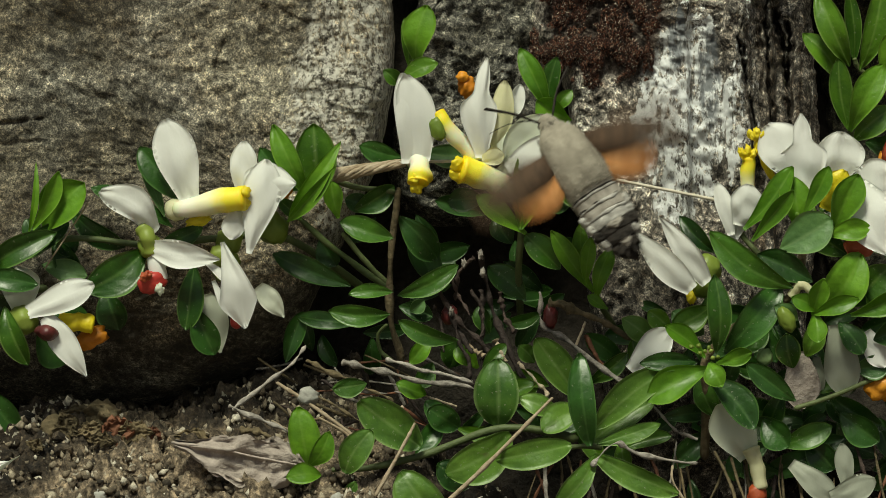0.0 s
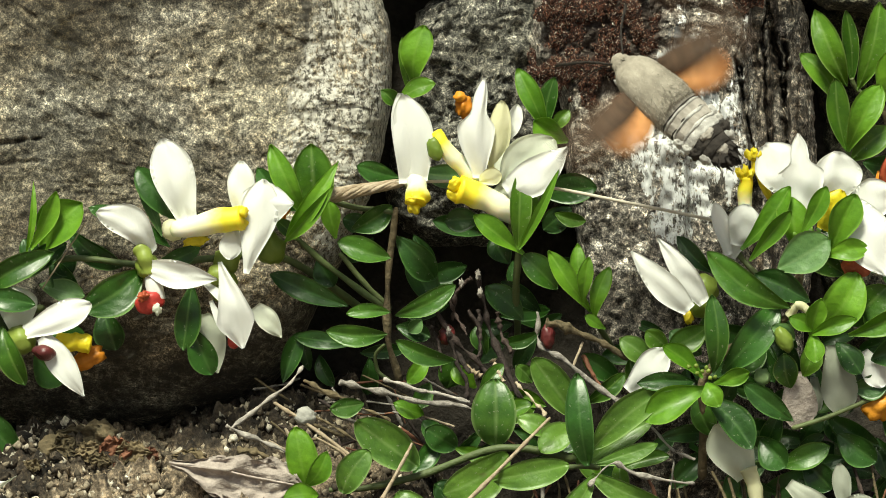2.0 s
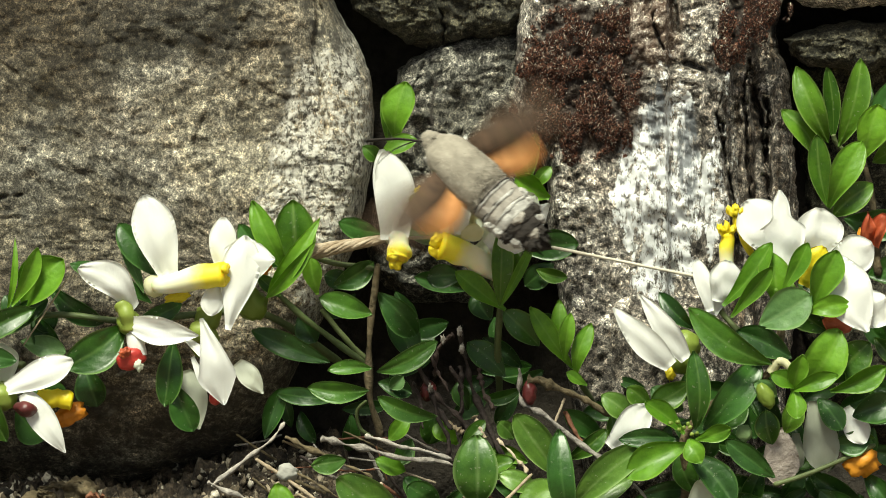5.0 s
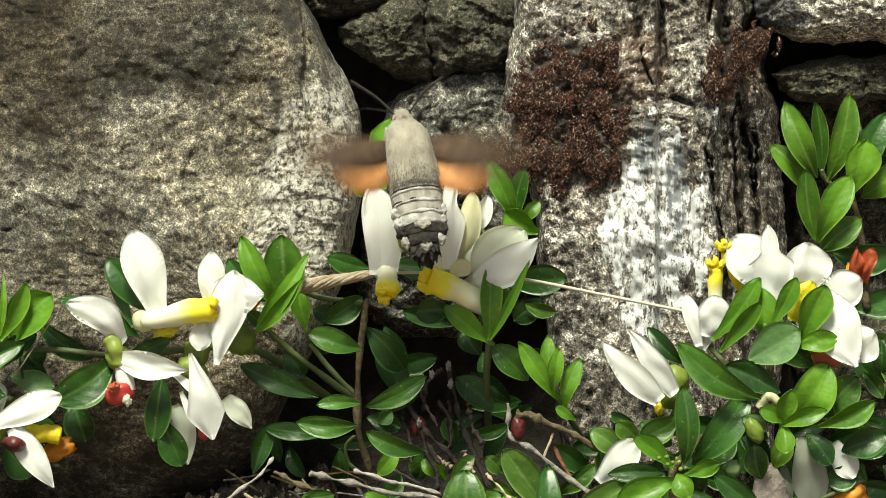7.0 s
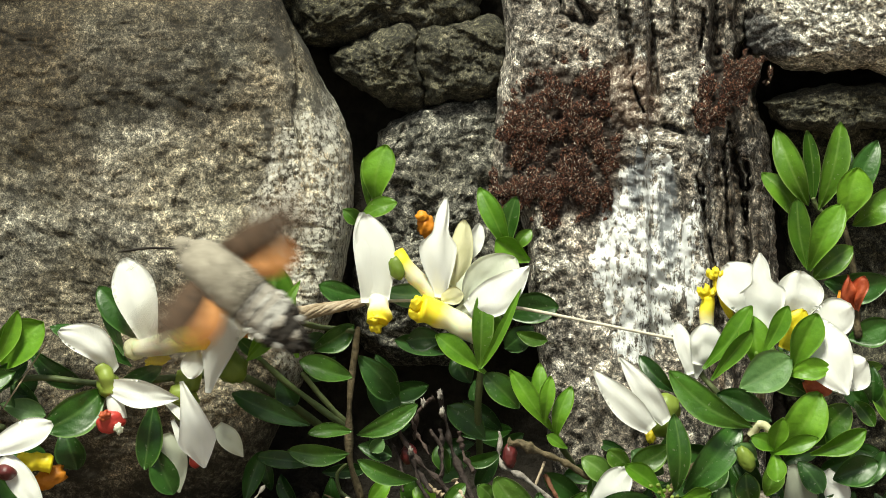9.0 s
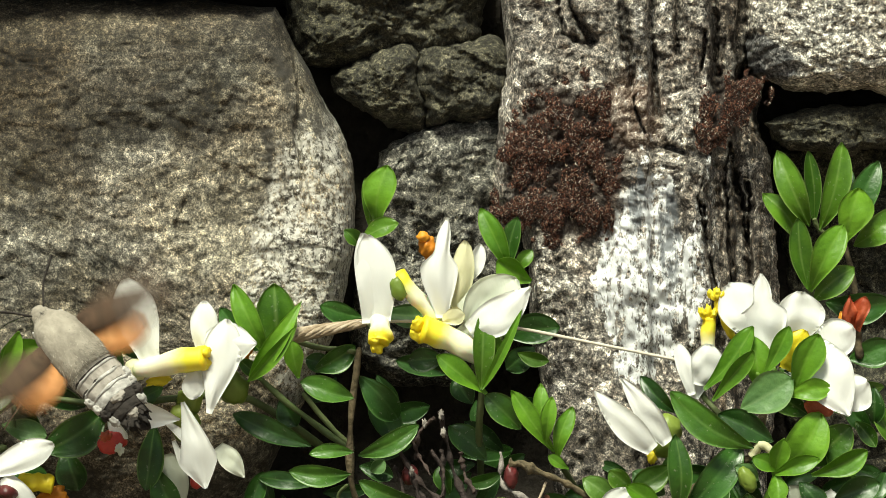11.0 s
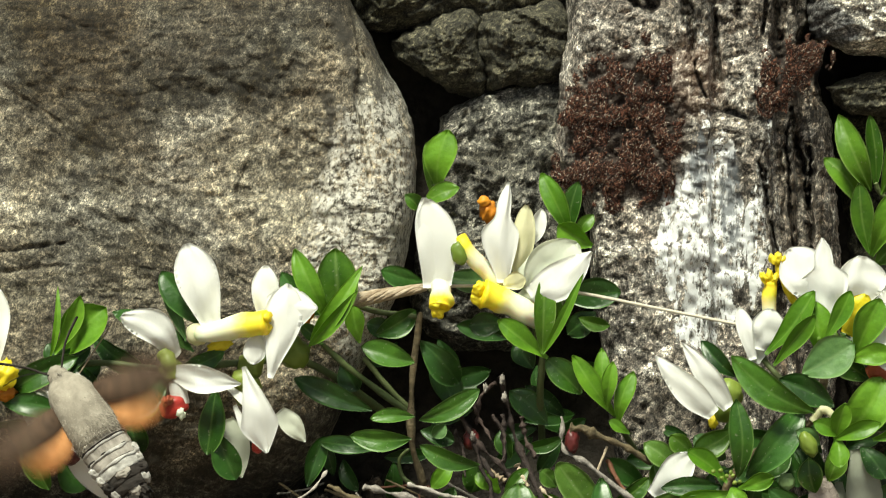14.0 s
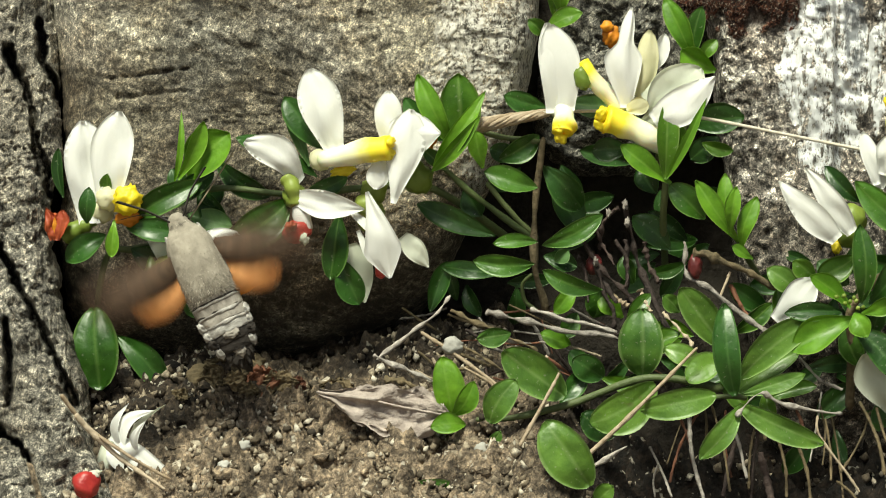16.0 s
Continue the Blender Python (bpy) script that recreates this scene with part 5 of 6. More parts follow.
leaf(s3, (75.1, -11.8), (82.1, -1.2), 9.10, 16, 19, YOUNG, shape="oval")
leaf(s3, (80.1, -11.2), (87.9, -3.4), 7.77, 14, 16, LEAF)
leaf(s3, (80.1, -12.9), (91.2, -8.4), 5.11, 18, 20, YOUNG)
leaf(s3, (77.7, -14.3), (82.6, -20.6), 5.33, 16, 17, SHADE)
petal(s3, (77.5, -14.8), (79.3, -29.0), 7.33, 14, 14, DARK_PETAL)
petal(s3, (82.9, -16.2), (87.0, -23.2), 5.11, 14, 15)
leaf(s3, (80.7, -23.4), (87.9, -22.3), 5.55, 13, 14, SHADE)
petal(s3, (73.5, -21.2), (73.5, -29.0), 3.33, 11, 11, DARK_PETAL)
leaf(s3, (84.6, -17.9), (93.5, -14.5), 6.66, 15, 17, SHADE)
leaf(s3, (71.3, -21.2), (73.5, -14.5), 4.88, 12, 14, LEAF)
ball("keel_tip", s3, (86.2, -26.8), (6.66, 5.55, 4.44), ORANGE, 12, 0.3)
leaf(s3, (62.9, -33.4), (67.9, -39.0), 6.66, 10, 12, SHADE)
leaf(s3, (77.9, -32.3), (85.7, -37.9), 6.66, 8, 9, SHADE)
leaf(s3, (71.3, -37.9), (76.8, -43.4), 6.66, 8, 9, SHADE)
petal(s3, (68.4, -42.1), (77.3, -49.0), 5.11, 10, 11, DARK_PETAL)
petal(s3, (79.5, -47.6), (78.4, -38.2), 3.77, 11, 12, DARK_PETAL)
petal(s3, (76.1, -48.7), (85.0, -45.4), 5.11, 11, 12, DARK_PETAL)
leaf(s3, (88.4, -13.2), (83.9, -6.5), 6.66, 12, 14, YOUNG)

def undergrowth(plant, box, count, depth, mats, size):
    """Half-hidden leaves deep in a shrublet, mostly in leaf colours darkened for shade."""
    for _ in range(count):
        x, h = random.uniform(box[0], box[2]), random.uniform(box[1], box[3])
        a, k = random.uniform(0, 6.283), random.uniform(*size)
        d = random.uniform(*depth)
        leaf(plant, (x, h), (x + k * math.cos(a), h + k * 0.8 * math.sin(a)), k * random.uniform(0.36, 0.5), d, d + random.uniform(-3, 3), random.choice(mats))


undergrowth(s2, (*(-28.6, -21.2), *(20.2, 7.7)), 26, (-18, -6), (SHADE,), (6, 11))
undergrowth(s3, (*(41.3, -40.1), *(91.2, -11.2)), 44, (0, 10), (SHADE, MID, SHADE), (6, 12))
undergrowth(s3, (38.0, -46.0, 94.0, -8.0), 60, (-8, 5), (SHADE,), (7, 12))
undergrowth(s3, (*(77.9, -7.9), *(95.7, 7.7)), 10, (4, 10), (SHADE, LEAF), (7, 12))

# the leafy shoots beside the standing stone
s4 = thing("leafy_shoot", face(*(84.1, 9.8), 0), "upright bright green leafy shoots before the stone", "plant", "shrublets at the wall")
tube("stem", s4, [(*(84.1, 5.3), 6), (*(81.4, 18.6), 6), (*(79.9, 24.2), 7)], 0.78, STEM, 0.56, 0.1)
tube("stem", s4, [(*(89.7, 9.8), 4), (*(88.6, 24.2), 4), (*(86.4, 34.2), 5)], 0.78, WOOD, 0.56, 0.2)
tube("stem", s4, [(*(86.4, 32.0), 4), (*(81.9, 35.3), 5), (*(80.8, 37.5), 6)], 0.56, STEM, 0.44, 0.1)
for b, t, w, d, m in (((79.9, 35.9), (73.5, 50.5), 54, 8, LEAF), ((80.8, 36.4), (79.7, 50.8), 34, 5, LEAF), ((81.9, 35.1), (86.6, 52.3), 54, 7, LEAF), ((86.6, 33.6), (93.7, 48.6), 56, 6, SHADE),
                      ((86.4, 32.5), (89.9, 43.3), 70, 9, YOUNG), ((79.7, 23.3), (77.6, 37.5), 46, 9, LEAF), ((79.9, 23.1), (86.8, 35.9), 60, 10, YOUNG), ((78.0, 32.9), (71.2, 42.4), 50, 5, LEAF),
                      ((80.8, 21.4), (88.4, 27.8), 54, 8, LEAF), ((83.0, 20.9), (95.8, 20.9), 64, 4, SHADE), ((88.6, 32.0), (98.6, 39.7), 60, 4, LEAF), ((85.2, 38.6), (87.5, 47.5), 40, 3, SHADE)):
    leaf(s4, b, t, w * 0.111, d, d + 3, m, fold=0.3)
dry = ball("keel", s4, (88.6, 18.1), (3.33, 5.33, 2.89), RUST, 13, 0.25, -15, label="withered rust-red flower", freq=1.2)
blade("petal", dry, (88.1, 15.5), (87.9, 22.2), 3.33, 15, 17, RUST, "fang", -0.3, 0.08, 20, 0.3)
blade("petal", dry, (89.0, 15.3), (90.8, 22.0), 3.55, 15, 17, RUST, "petal", -0.3, 0.08, -20, 0.3)
blade("petal", dry, (87.5, 15.1), (86.1, 19.2), 2.44, 14, 15, ORANGE, "fang", -0.2, 0.08, 0, 0.3)
leaf(s4, (87.5, 9.8), (96.3, 12.5), 6.66, 3, 4, SHADE)

# the creeping shoots on the soil
s5 = thing("creeping_shoot", face(*(-4.4, -40.8), 14), "creeping shoot with round glossy leaves over the soil", "plant", "shrublets at the wall")
tube("stem", s5, [(*(26.6, -37.5), 14), (*(12.2, -35.1), 15), (*(-3.3, -40.3), 14), (*(-15.5, -43.1), 14), (*(-26.6, -43.6), 14)], 0.89, STEM, 0.56, 0.2)
tube("stem", s5, [(*(31.3, -39.0), 14), (*(24.6, -39.0), 15), (*(11.3, -42.3), 14)], 0.56, STEM, 0.44, 0.2)
tube("stem", s5, [(*(10.9, -40.1), 10), (*(10.7, -34.5), 12), (*(10.9, -27.9), 13)], 0.44, STEM, 0.44, 0.2)
for b, t, w, d, m in (((10.9, -34.7), (10.7, -21.9), 88, 14, CREEP), ((26.6, -29.0), (18.2, -17.6), 66, 12, CREEP), ((28.9, -38.7), (27.3, -20.8), 54, 18, SHADE), ((30.0, -35.2), (44.6, -23.6), 62, 16, CREEP),
                      ((22.4, -32.1), (15.3, -29.2), 44, 13, CREEP), ((26.3, -31.2), (19.6, -35.9), 58, 14, CREEP), ((25.2, -38.5), (10.7, -41.4), 58, 19, CREEP), ((30.2, -38.4), (42.7, -34.3), 34, 17, CREEP),
                      ((41.3, -30.1), (29.1, -37.9), 50, 12, CREEP), ((29.7, -40.4), (46.2, -48.2), 50, 19, CREEP), ((30.2, -40.4), (22.4, -51.1), 46, 19, CREEP),
                      ((-4.4, -38.9), (-16.6, -30.0), 80, 16, CREEP), ((-19.3, -44.0), (-14.2, -35.7), 58, 17, CREEP), ((3.1, -35.1), (-2.9, -31.5), 54, 13, SHADE), ((-26.4, -43.1), (-28.6, -31.3), 62, 15, YOUNG),
                      ((-26.6, -42.8), (-22.2, -36.2), 42, 18, YOUNG), ((-23.9, -44.4), (-30.6, -44.8), 42, 17, YOUNG), ((13.3, -36.4), (0.7, -44.2), 84, 17, CREEP), ((5.5, -46.4), (-1.1, -42.5), 60, 14, SHADE),
                      ((0.6, -56.4), (-8.3, -44.0), 92, 26, CREEP), ((-20.0, -60.8), (-36.4, -57.3), 66, 21, CREEP), ((-19.4, -48.6), (-17.2, -45.8), 26, 15, CREEP), ((-21.1, -59.2), (-22.0, -50.8), 18, 19, CREEP),
                      ((-15.0, -26.4), (-21.6, -27.5), 40, 8, CREEP), ((35.7, -22.3), (28.0, -16.8), 46, 6, SHADE), ((41.3, -18.4), (35.5, -13.7), 48, 9, CREEP), ((18.0, -22.3), (14.9, -19.0), 36, 6, CREEP),
                      ((-14.4, -55.8), (-10.0, -54.7), 36, 19, CREEP), ((1.1, -59.7), (5.0, -56.4), 40, 19, CREEP), ((-3.3, -28.6), (-8.9, -26.4), 36, 6, YOUNG)):
    leaf(s5, b, t, w * 0.111, d, d + 2.5, m, fold=0.24, shape="oval" if w > 48 else "leaf")

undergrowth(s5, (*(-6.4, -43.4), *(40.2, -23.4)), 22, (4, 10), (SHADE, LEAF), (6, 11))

# ---- twigs, straw and litter ----
def soil(at, up=2.0):
    """A place of the face laid on the soil bank."""
    return -2 + (-31 - at[1]) * 1.14 + up


def twig(pts, r, mat, label, r2=None, name="twig", rough=0.8, lump=0.3):
    tagged(tube(name, None, pts, r * (0.62 if mat is CHAR else 0.46), mat, r2 and r2 * 0.46, rough, n=42, lump=lump, sides=8), label, name.replace("_", " "), "litter at the wall's foot")


GREY = "weathered grey dead twig lying on the soil"
BLACK = "blackened dead twig sticking up from the shrublet"
PALE_STRAW = "pale dry grass stalk among the litter"
twig([(*(7.4, -0.3), 6), (*(8.2, -5.7), 5), (*(10.8, -14.5), 4), (*(16.9, -26.8), 8)], 0.78, CHAR, BLACK)
twig([(*(6.3, -1.8), 5), (*(3.6, -4.0), 5), (*(2.4, -10.1), 4)], 0.56, CHAR, BLACK)
twig([(*(-1.4, -7.1), 6), (*(2.4, -13.4), 6), (*(8.0, -19.0), 6), (*(11.3, -23.4), 6)], 0.78, CHAR, BLACK)
twig([(*(1.3, -12.3), 6), (*(4.1, -20.1), 6), (*(6.0, -26.8), 6)], 0.67, CHAR, BLACK)
twig([(*(7.4, -7.9), 3), (*(7.8, -16.8), 4), (*(8.0, -23.4), 5)], 0.67, CHAR, BLACK)
char = random.Random(31)
for _ in range(5):
    x, h = char.uniform(-2, 12), char.uniform(-12, -3)
    k = char.uniform(7, 13)
    twig([(x, h, 5), (x + char.uniform(0, 2.5), h - k * 0.5, 5), (x + char.uniform(1.5, 5), h - k, 7)], char.uniform(0.4, 0.7), CHAR, BLACK)
for at in ((7.4, -1.2), (-1.1, -7.4), (7.8, -4.6), (1.6, -12.3), (4.1, -2.9)):
    tagged(ball("twig_tip", None, at, (0.89, 1.67, 0.89), TWIG, 7, 0.6), "pale frayed tip of a dead twig", "twig tip")
tagged(ball("withered_bud", None, (1.3, -12.9), (3.33, 4.00, 2.66), WINE, 4, 0.18), "withered dark red bud on a twig", "bud")
tagged(ball("withered_bud", None, (21.1, -13.2), (2.66, 4.88, 2.44), WINE, 10, 0.18), "withered dark red bud on a twig", "bud")
twig([(*(-20.0, -22.3), 9), (*(-8.7, -24.8), 10), (*(6.3, -27.6), 10)], 1.11, TWIG, GREY, 0.89)
twig([(*(-11.3, -21.6), 8), (*(-2.0, -24.1), 8), (*(5.8, -26.3), 8)], 0.89, TWIG, GREY, 0.67)
twig([(*(-27.0, -22.1), 7), (*(-18.6, -25.9), 8), (*(-9.8, -30.1), 9)], 0.89, WOOD, GREY, 0.67)
twig([(*(-21.4, -23.4), 7), (*(-17.5, -27.3), 8), (*(-10.9, -28.4), 8)], 0.67, TWIG, GREY)
twig([(*(-41.4, -31.7), 8), (*(-35.9, -27.3), 9), (*(-29.7, -22.3), 9), (*(-27.0, -19.0), 7)], 0.78, TWIG, GREY, 0.56)
twig([(*(20.8, -10.7), 10), (*(24.6, -11.0), 11), (*(31.3, -14.5), 11), (*(36.9, -17.9), 10)], 1.67, WOOD, "thick brown woody stem with scars", 1.11, rough=0.6, lump=0.7)
twig([(*(18.9, -8.4), 8), (*(19.6, -14.5), 9), (*(24.6, -18.4), 11), (*(35.7, -26.5), 13)], 0.89, TWIG, GREY, 1.33)
twig([(*(28.0, -16.8), 8), (*(30.2, -21.2), 9), (*(33.0, -25.1), 9)], 1.00, RED_BARK, "reddish dry stalk among the leaves", 0.78, rough=0.2)
twig([(*(28.0, -14.3), 10), (*(26.0, -19.2), 11)], 0.56, STRAW, PALE_STRAW, rough=0.1)
twig([(*(14.7, -22.3), 9), (*(18.0, -25.6), 12), (*(20.8, -29.0), 13)], 0.78, STRAW, GREY)
twig([(*(10.2, -17.9), 6), (*(12.4, -22.3), 8)], 0.78, STRAW, PALE_STRAW)
twig([(*(4.1, -18.4), 5), (*(8.0, -21.2), 6)], 0.78, STRAW, PALE_STRAW)
twig([(*(-6.7, -56.4), 23), (*(6.7, -44.2), 22), (*(15.5, -35.3), 21), (*(21.6, -29.2), 19)], 1.00, STRAW, PALE_STRAW, 0.67, rough=0.12)
twig([(*(-15.5, -59.2), 22), (*(-4.4, -55.3), 23), (*(7.8, -48.6), 22)], 0.78, TWIG, GREY, 0.56)
twig([(*(28.9, -42.5), 21), (*(33.9, -38.1), 21), (*(40.0, -40.6), 20), (*(50.0, -42.0), 19)], 1.00, TWIG, GREY, 0.67)
twig([(*(-13.3, -48.6), 21), (*(-7.2, -37.5), 19), (*(-5.5, -34.2), 18)], 0.89, STRAW, PALE_STRAW, 0.56, rough=0.1)
twig([(*(-14.4, -36.4), 17), (*(-7.8, -30.9), 17)], 0.78, STRAW, PALE_STRAW, rough=0.1)
twig([(*(-42.2, -30.9), 14), (*(-35.5, -33.6), 13), (*(-27.8, -37.5), 13)], 0.78, TWIG, GREY)
twig([(*(-32.7, -26.2), 11), (*(-25.5, -30.9), 12), (*(-16.6, -37.5), 14)], 0.78, STRAW, PALE_STRAW, rough=0.1)
twig([(*(-27.8, -27.5), 11), (*(-21.1, -30.9), 12), (*(-12.2, -36.4), 13)], 0.56, WOOD, GREY)
twig([(*(-40.0, -35.3), 13), (*(-35.5, -36.4), 13), (*(-30.0, -38.6), 14)], 1.33, WOOD, "reddish brown piece of bark", 0.78)
twig([(*(-37.7, -38.6), 15), (*(-30.0, -38.2), 15)], 0.44, TWIG, GREY)
twig([(*(-24.4, -33.1), 14), (*(-18.9, -36.4), 14), (*(-15.5, -40.8), 14)], 0.56, STRAW, PALE_STRAW, rough=0.1)
twig([(*(-33.9, -48.6), 19), (*(-31.1, -55.3), 21)], 0.44, STRAW, PALE_STRAW, rough=0.1)
twig([(*(-38.9, -37.5), 13), (*(-44.4, -37.5), 14)], 0.44, TWIG, GREY)
for a, b2, r in (((20.0, -40.3), (22.9, -59.2), 10), ((23.8, -38.6), (28.0, -57.5), 6), ((33.9, -49.7), (36.1, -59.7), 13), ((37.2, -46.4), (39.1, -58.6), 8), ((40.0, -45.3), (43.8, -59.7), 8), ((28.9, -47.5), (26.6, -58.6), 9), ((46.6, -43.1), (47.7, -55.3), 7),
                 ((53.3, -39.7), (58.3, -54.2), 9), ((56.6, -40.8), (59.4, -49.7), 7), ((12.2, -48.6), (16.6, -58.6), 6), ((13.3, -58.6), (13.9, -51.9), 5), ((48.8, -55.3), (53.3, -59.7), 7)):
    twig([(*a, 12), ((a[0] + b2[0]) / 2 + random.uniform(-1, 1), (a[1] + b2[1]) / 2, 13), (*b2, 15)], r * 0.75 * 0.111, random.choice((WOOD, WOOD, TWIG, CHAR)), "dry stalk hanging below the shrublet", rough=0.2)
hang = random.Random(23)
for _ in range(26):
    x, h = hang.uniform(14, 90), hang.uniform(-46, -36)
    k, lean = hang.uniform(9, 19), hang.gauss(0, 3)
    twig([(x, h, 7), (x + lean * 0.5 + hang.uniform(-1, 1), h - k * 0.5, 9), (x + lean, h - k, 12)], hang.uniform(0.3, 0.75), hang.choice((WOOD, WOOD, TWIG, RED_BARK, CHAR)), "dry stalk hanging below the shrublet", rough=0.25)
twig([(*(45.1, -42.5), 15), (*(45.5, -46.4), 16), (*(51.1, -54.2), 17), (*(53.3, -57.5), 17)], 0.56, STRAW, PALE_STRAW, rough=0.1)
twig([(*(41.6, -30.9), 15), (*(45.5, -35.3), 15), (*(50.0, -37.5), 15)], 0.56, TWIG, GREY)
twig([(*(-103.8, -38.6), soil((-103.8, -38.6), 22)), (*(-98.8, -44.7), soil((-98.8, -44.7), 13)), (*(-91.0, -50.3), soil((-91.0, -50.3), 9)), (*(-82.1, -55.3), soil((-82.1, -55.3), 4))], 1.00, STRAW, PALE_STRAW, 0.56, rough=0.15)
twig([(*(-101.0, -42.5), soil((-101.0, -42.5), 17)), (*(-93.2, -50.3), soil((-93.2, -50.3), 7)), (*(-83.2, -57.3), soil((-83.2, -57.3), 4))], 1.44, STRAW, PALE_STRAW, 0.56, rough=0.15)
twig([(*(-69.7, 9.1), 10), (*(-73.3, 3.6), 10), (*(-78.3, -4.0), 10)], 0.33, STRAW, "thin dry grass stalk against the leaves", rough=0.1)
tagged(blade("dead_leaf", None, (-52.7, -38.1), (-27.2, -42.5), 9.8, 15, 17, LITTER, "spoon", 0.1, 0.02, 0, 0.2, 0.3, crumple=0.42), "crumpled brown dead leaf on the soil", "dead leaf")
tube("midrib", bpy.data.objects["dead_leaf"], [(*(-53.3, -38.0), 15.5), (*(-44.4, -39.2), 17), (*(-35.5, -41.1), 17.5), (*(-27.8, -42.5), 17.5)], 0.33, LITTER, 0.17, 0.2)
tagged(blade("dead_leaf", None, (-75.5, -32.0), (-62.2, -37.5), 6.66, 4, 5, WOOD, "leaf", 0.1, 0.03, 0, 0.2, 0.3, crumple=0.6), "crumpled reddish dead leaf on the soil", "dead leaf")
tagged(ball("pebble", None, (-26.4, -28.9), (4.00, 3.55, 3.33), PEBBLE, 11, 0.15), "small pale rounded pebble on the soil", "pebble")
for at, sz in (((-21.1, -49.2), 30), ((-75.5, -35.3), 60), ((-67.2, -32.5), 60), ((-71.6, -52.5), 22), ((-67.7, -48.6), 26)):
    tagged(ball("pebble", None, at, (sz * 0.111, sz * 0.8 * 0.111, sz * 0.7 * 0.111), PEBBLE if sz < 35 else WOOD, -2 + (-31 - at[1]) * 1.14, 0.3), "small stone on the soil", "pebble")

strewn = random.Random(11)
for _ in range(46):
    x, h = strewn.uniform((-34.2, -23.4)[0], (13.5, -23.4)[0]), strewn.uniform((-30.9, -35.9)[1], (-30.9, -22.3)[1])
    a, k = radians(strewn.gauss(-24, 26)), strewn.uniform(4, 13)
    d = soil((x, h), strewn.uniform(1.5, 6))
    ends = [(x - k * math.cos(a) / 2, h - k * math.sin(a) / 2, d), (x, h + strewn.uniform(-0.4, 0.4), d + 0.4), (x + k * math.cos(a) / 2, h + k * math.sin(a) / 2, d)]
    twig(ends, strewn.uniform(0.25, 0.7), strewn.choice((TWIG, WOOD, STRAW, CHAR, WOOD, RED_BARK)), "thin dry stick in the litter", rough=0.25)
for _ in range(9):
    x, h = strewn.uniform((-79.7, -30.1)[0], (-50.8, -30.1)[0]), strewn.uniform(-38.5, -34.5)
    a, k = strewn.uniform(0, 6.28), strewn.uniform(5, 9)
    d = soil((x, h), 1.5)
    tagged(blade("dead_leaf", None, (x, h), (x + k * math.cos(a), h + 0.4 * k * math.sin(a)), k * 0.55, d, d + 1, strewn.choice((WOOD, WOOD, RED_BARK)), "leaf", 0.1, 0.03, 0, 0.2, 0.3, crumple=0.7),
           "withered reddish dead leaf on the soil", "dead leaf")

# the fallen flower
fallen = thing("fallen_flower", face(*(-92.1, -49.7), 20), "fallen white flower with curled petals and a red keel", "flower")
f = flower(fallen, (-90.4, -49.3), soil((-90.4, -49.3), 4), 4.00, WHITE)
for b, t, w, up, lean, roll, m in (((-92.4, -48.6), (-90.4, -40.6), 15, 5, -0.22, 10, WHITE), ((-91.7, -48.8), (-85.7, -41.7), 24, 6, -0.26, -20, WHITE), ((-89.0, -49.7), (-87.0, -44.0), 15, 5, -0.2, 10, WHITE), ((-90.4, -48.8), (-83.0, -41.1), 12, 3, -0.2, 30, DIM),
                                   ((-92.7, -47.7), (-81.7, -54.8), 44, 5, 0.05, 0, WHITE), ((-93.2, -46.4), (-89.7, -53.1), 40, 4, 0.0, 10, WHITE), ((-94.1, -47.7), (-97.0, -55.9), 34, 4, -0.1, -10, DIM), ((-93.7, -48.6), (-91.7, -53.9), 30, 4, 0.0, 0, WHITE)):
    petal(f, b, t, w * 0.111, soil(b, up), soil(b, up) + 2, m, bend=0.1, roll=roll, shape="fang", lean=lean)
ball("keel_tip", f, (-98.8, -56.4), (4.88, 5.11, 4.22), RED, soil((-98.8, -56.4), 6), 0.22, freq=1.1)
ball("fringe", f, (-97.5, -54.4), (2.89, 1.55, 2.00), DIM, soil((-97.5, -54.4), 8), 0.4, 20)

# ---- the wire and the straw rope that hold the plants ----
tagged(tube("wire", None, [(*(-8.7, 17.0), 9), (*(5.8, 17.2), 9), (*(20.2, 16.2), 9), (*(38.0, 12.8), 8), (*(56.8, 9.0), 8)], 0.34, WIRE, None, 0.05, 40), "thin grey tie wire stretched along the wall", "wire")
rope = thing("straw_tie", face(*(-15.3, 16.0), 8), "twisted dry straw tie at the end of the wire", "straw tie")
for k in range(9):
    q = k / 9 * 6.283
    pts = []
    for i in range(7):
        u = i / 6
        x, h = (-22.0, 14.3)[0] * (1 - u) + (-7.3, 17.0)[0] * u, (-22.0, 14.3)[1] * (1 - u) + (-7.3, 17.0)[1] * u
        spread_out = 0.75 * (1 - u) ** 0.7 + 0.35
        pts.append((x, h + spread_out * math.sin(q + u * 5), 8.5 + spread_out * math.cos(q + u * 5)))
    tube("strand", rope, pts, 0.56, STRAW, 0.39, 0.15, sides=6)


# ---- the hawk moth: head along +y, back along +z, in metres of its own space ----
def oval(name, parent, c, size, mat, lumps=0.05, label="", detail=3):
    bm = bmesh.new()
    bmesh.ops.create_icosphere(bm, subdivisions=detail, radius=0.5)
    for v in bm.verts:
        k = 1 + lumps * noise.noise(v.co * 9)
        v.co = Vector([(c[i] + v.co[i] * size[i] * k) / 1000 for i in range(3)])
    return part(name, bm, mat, parent, label)


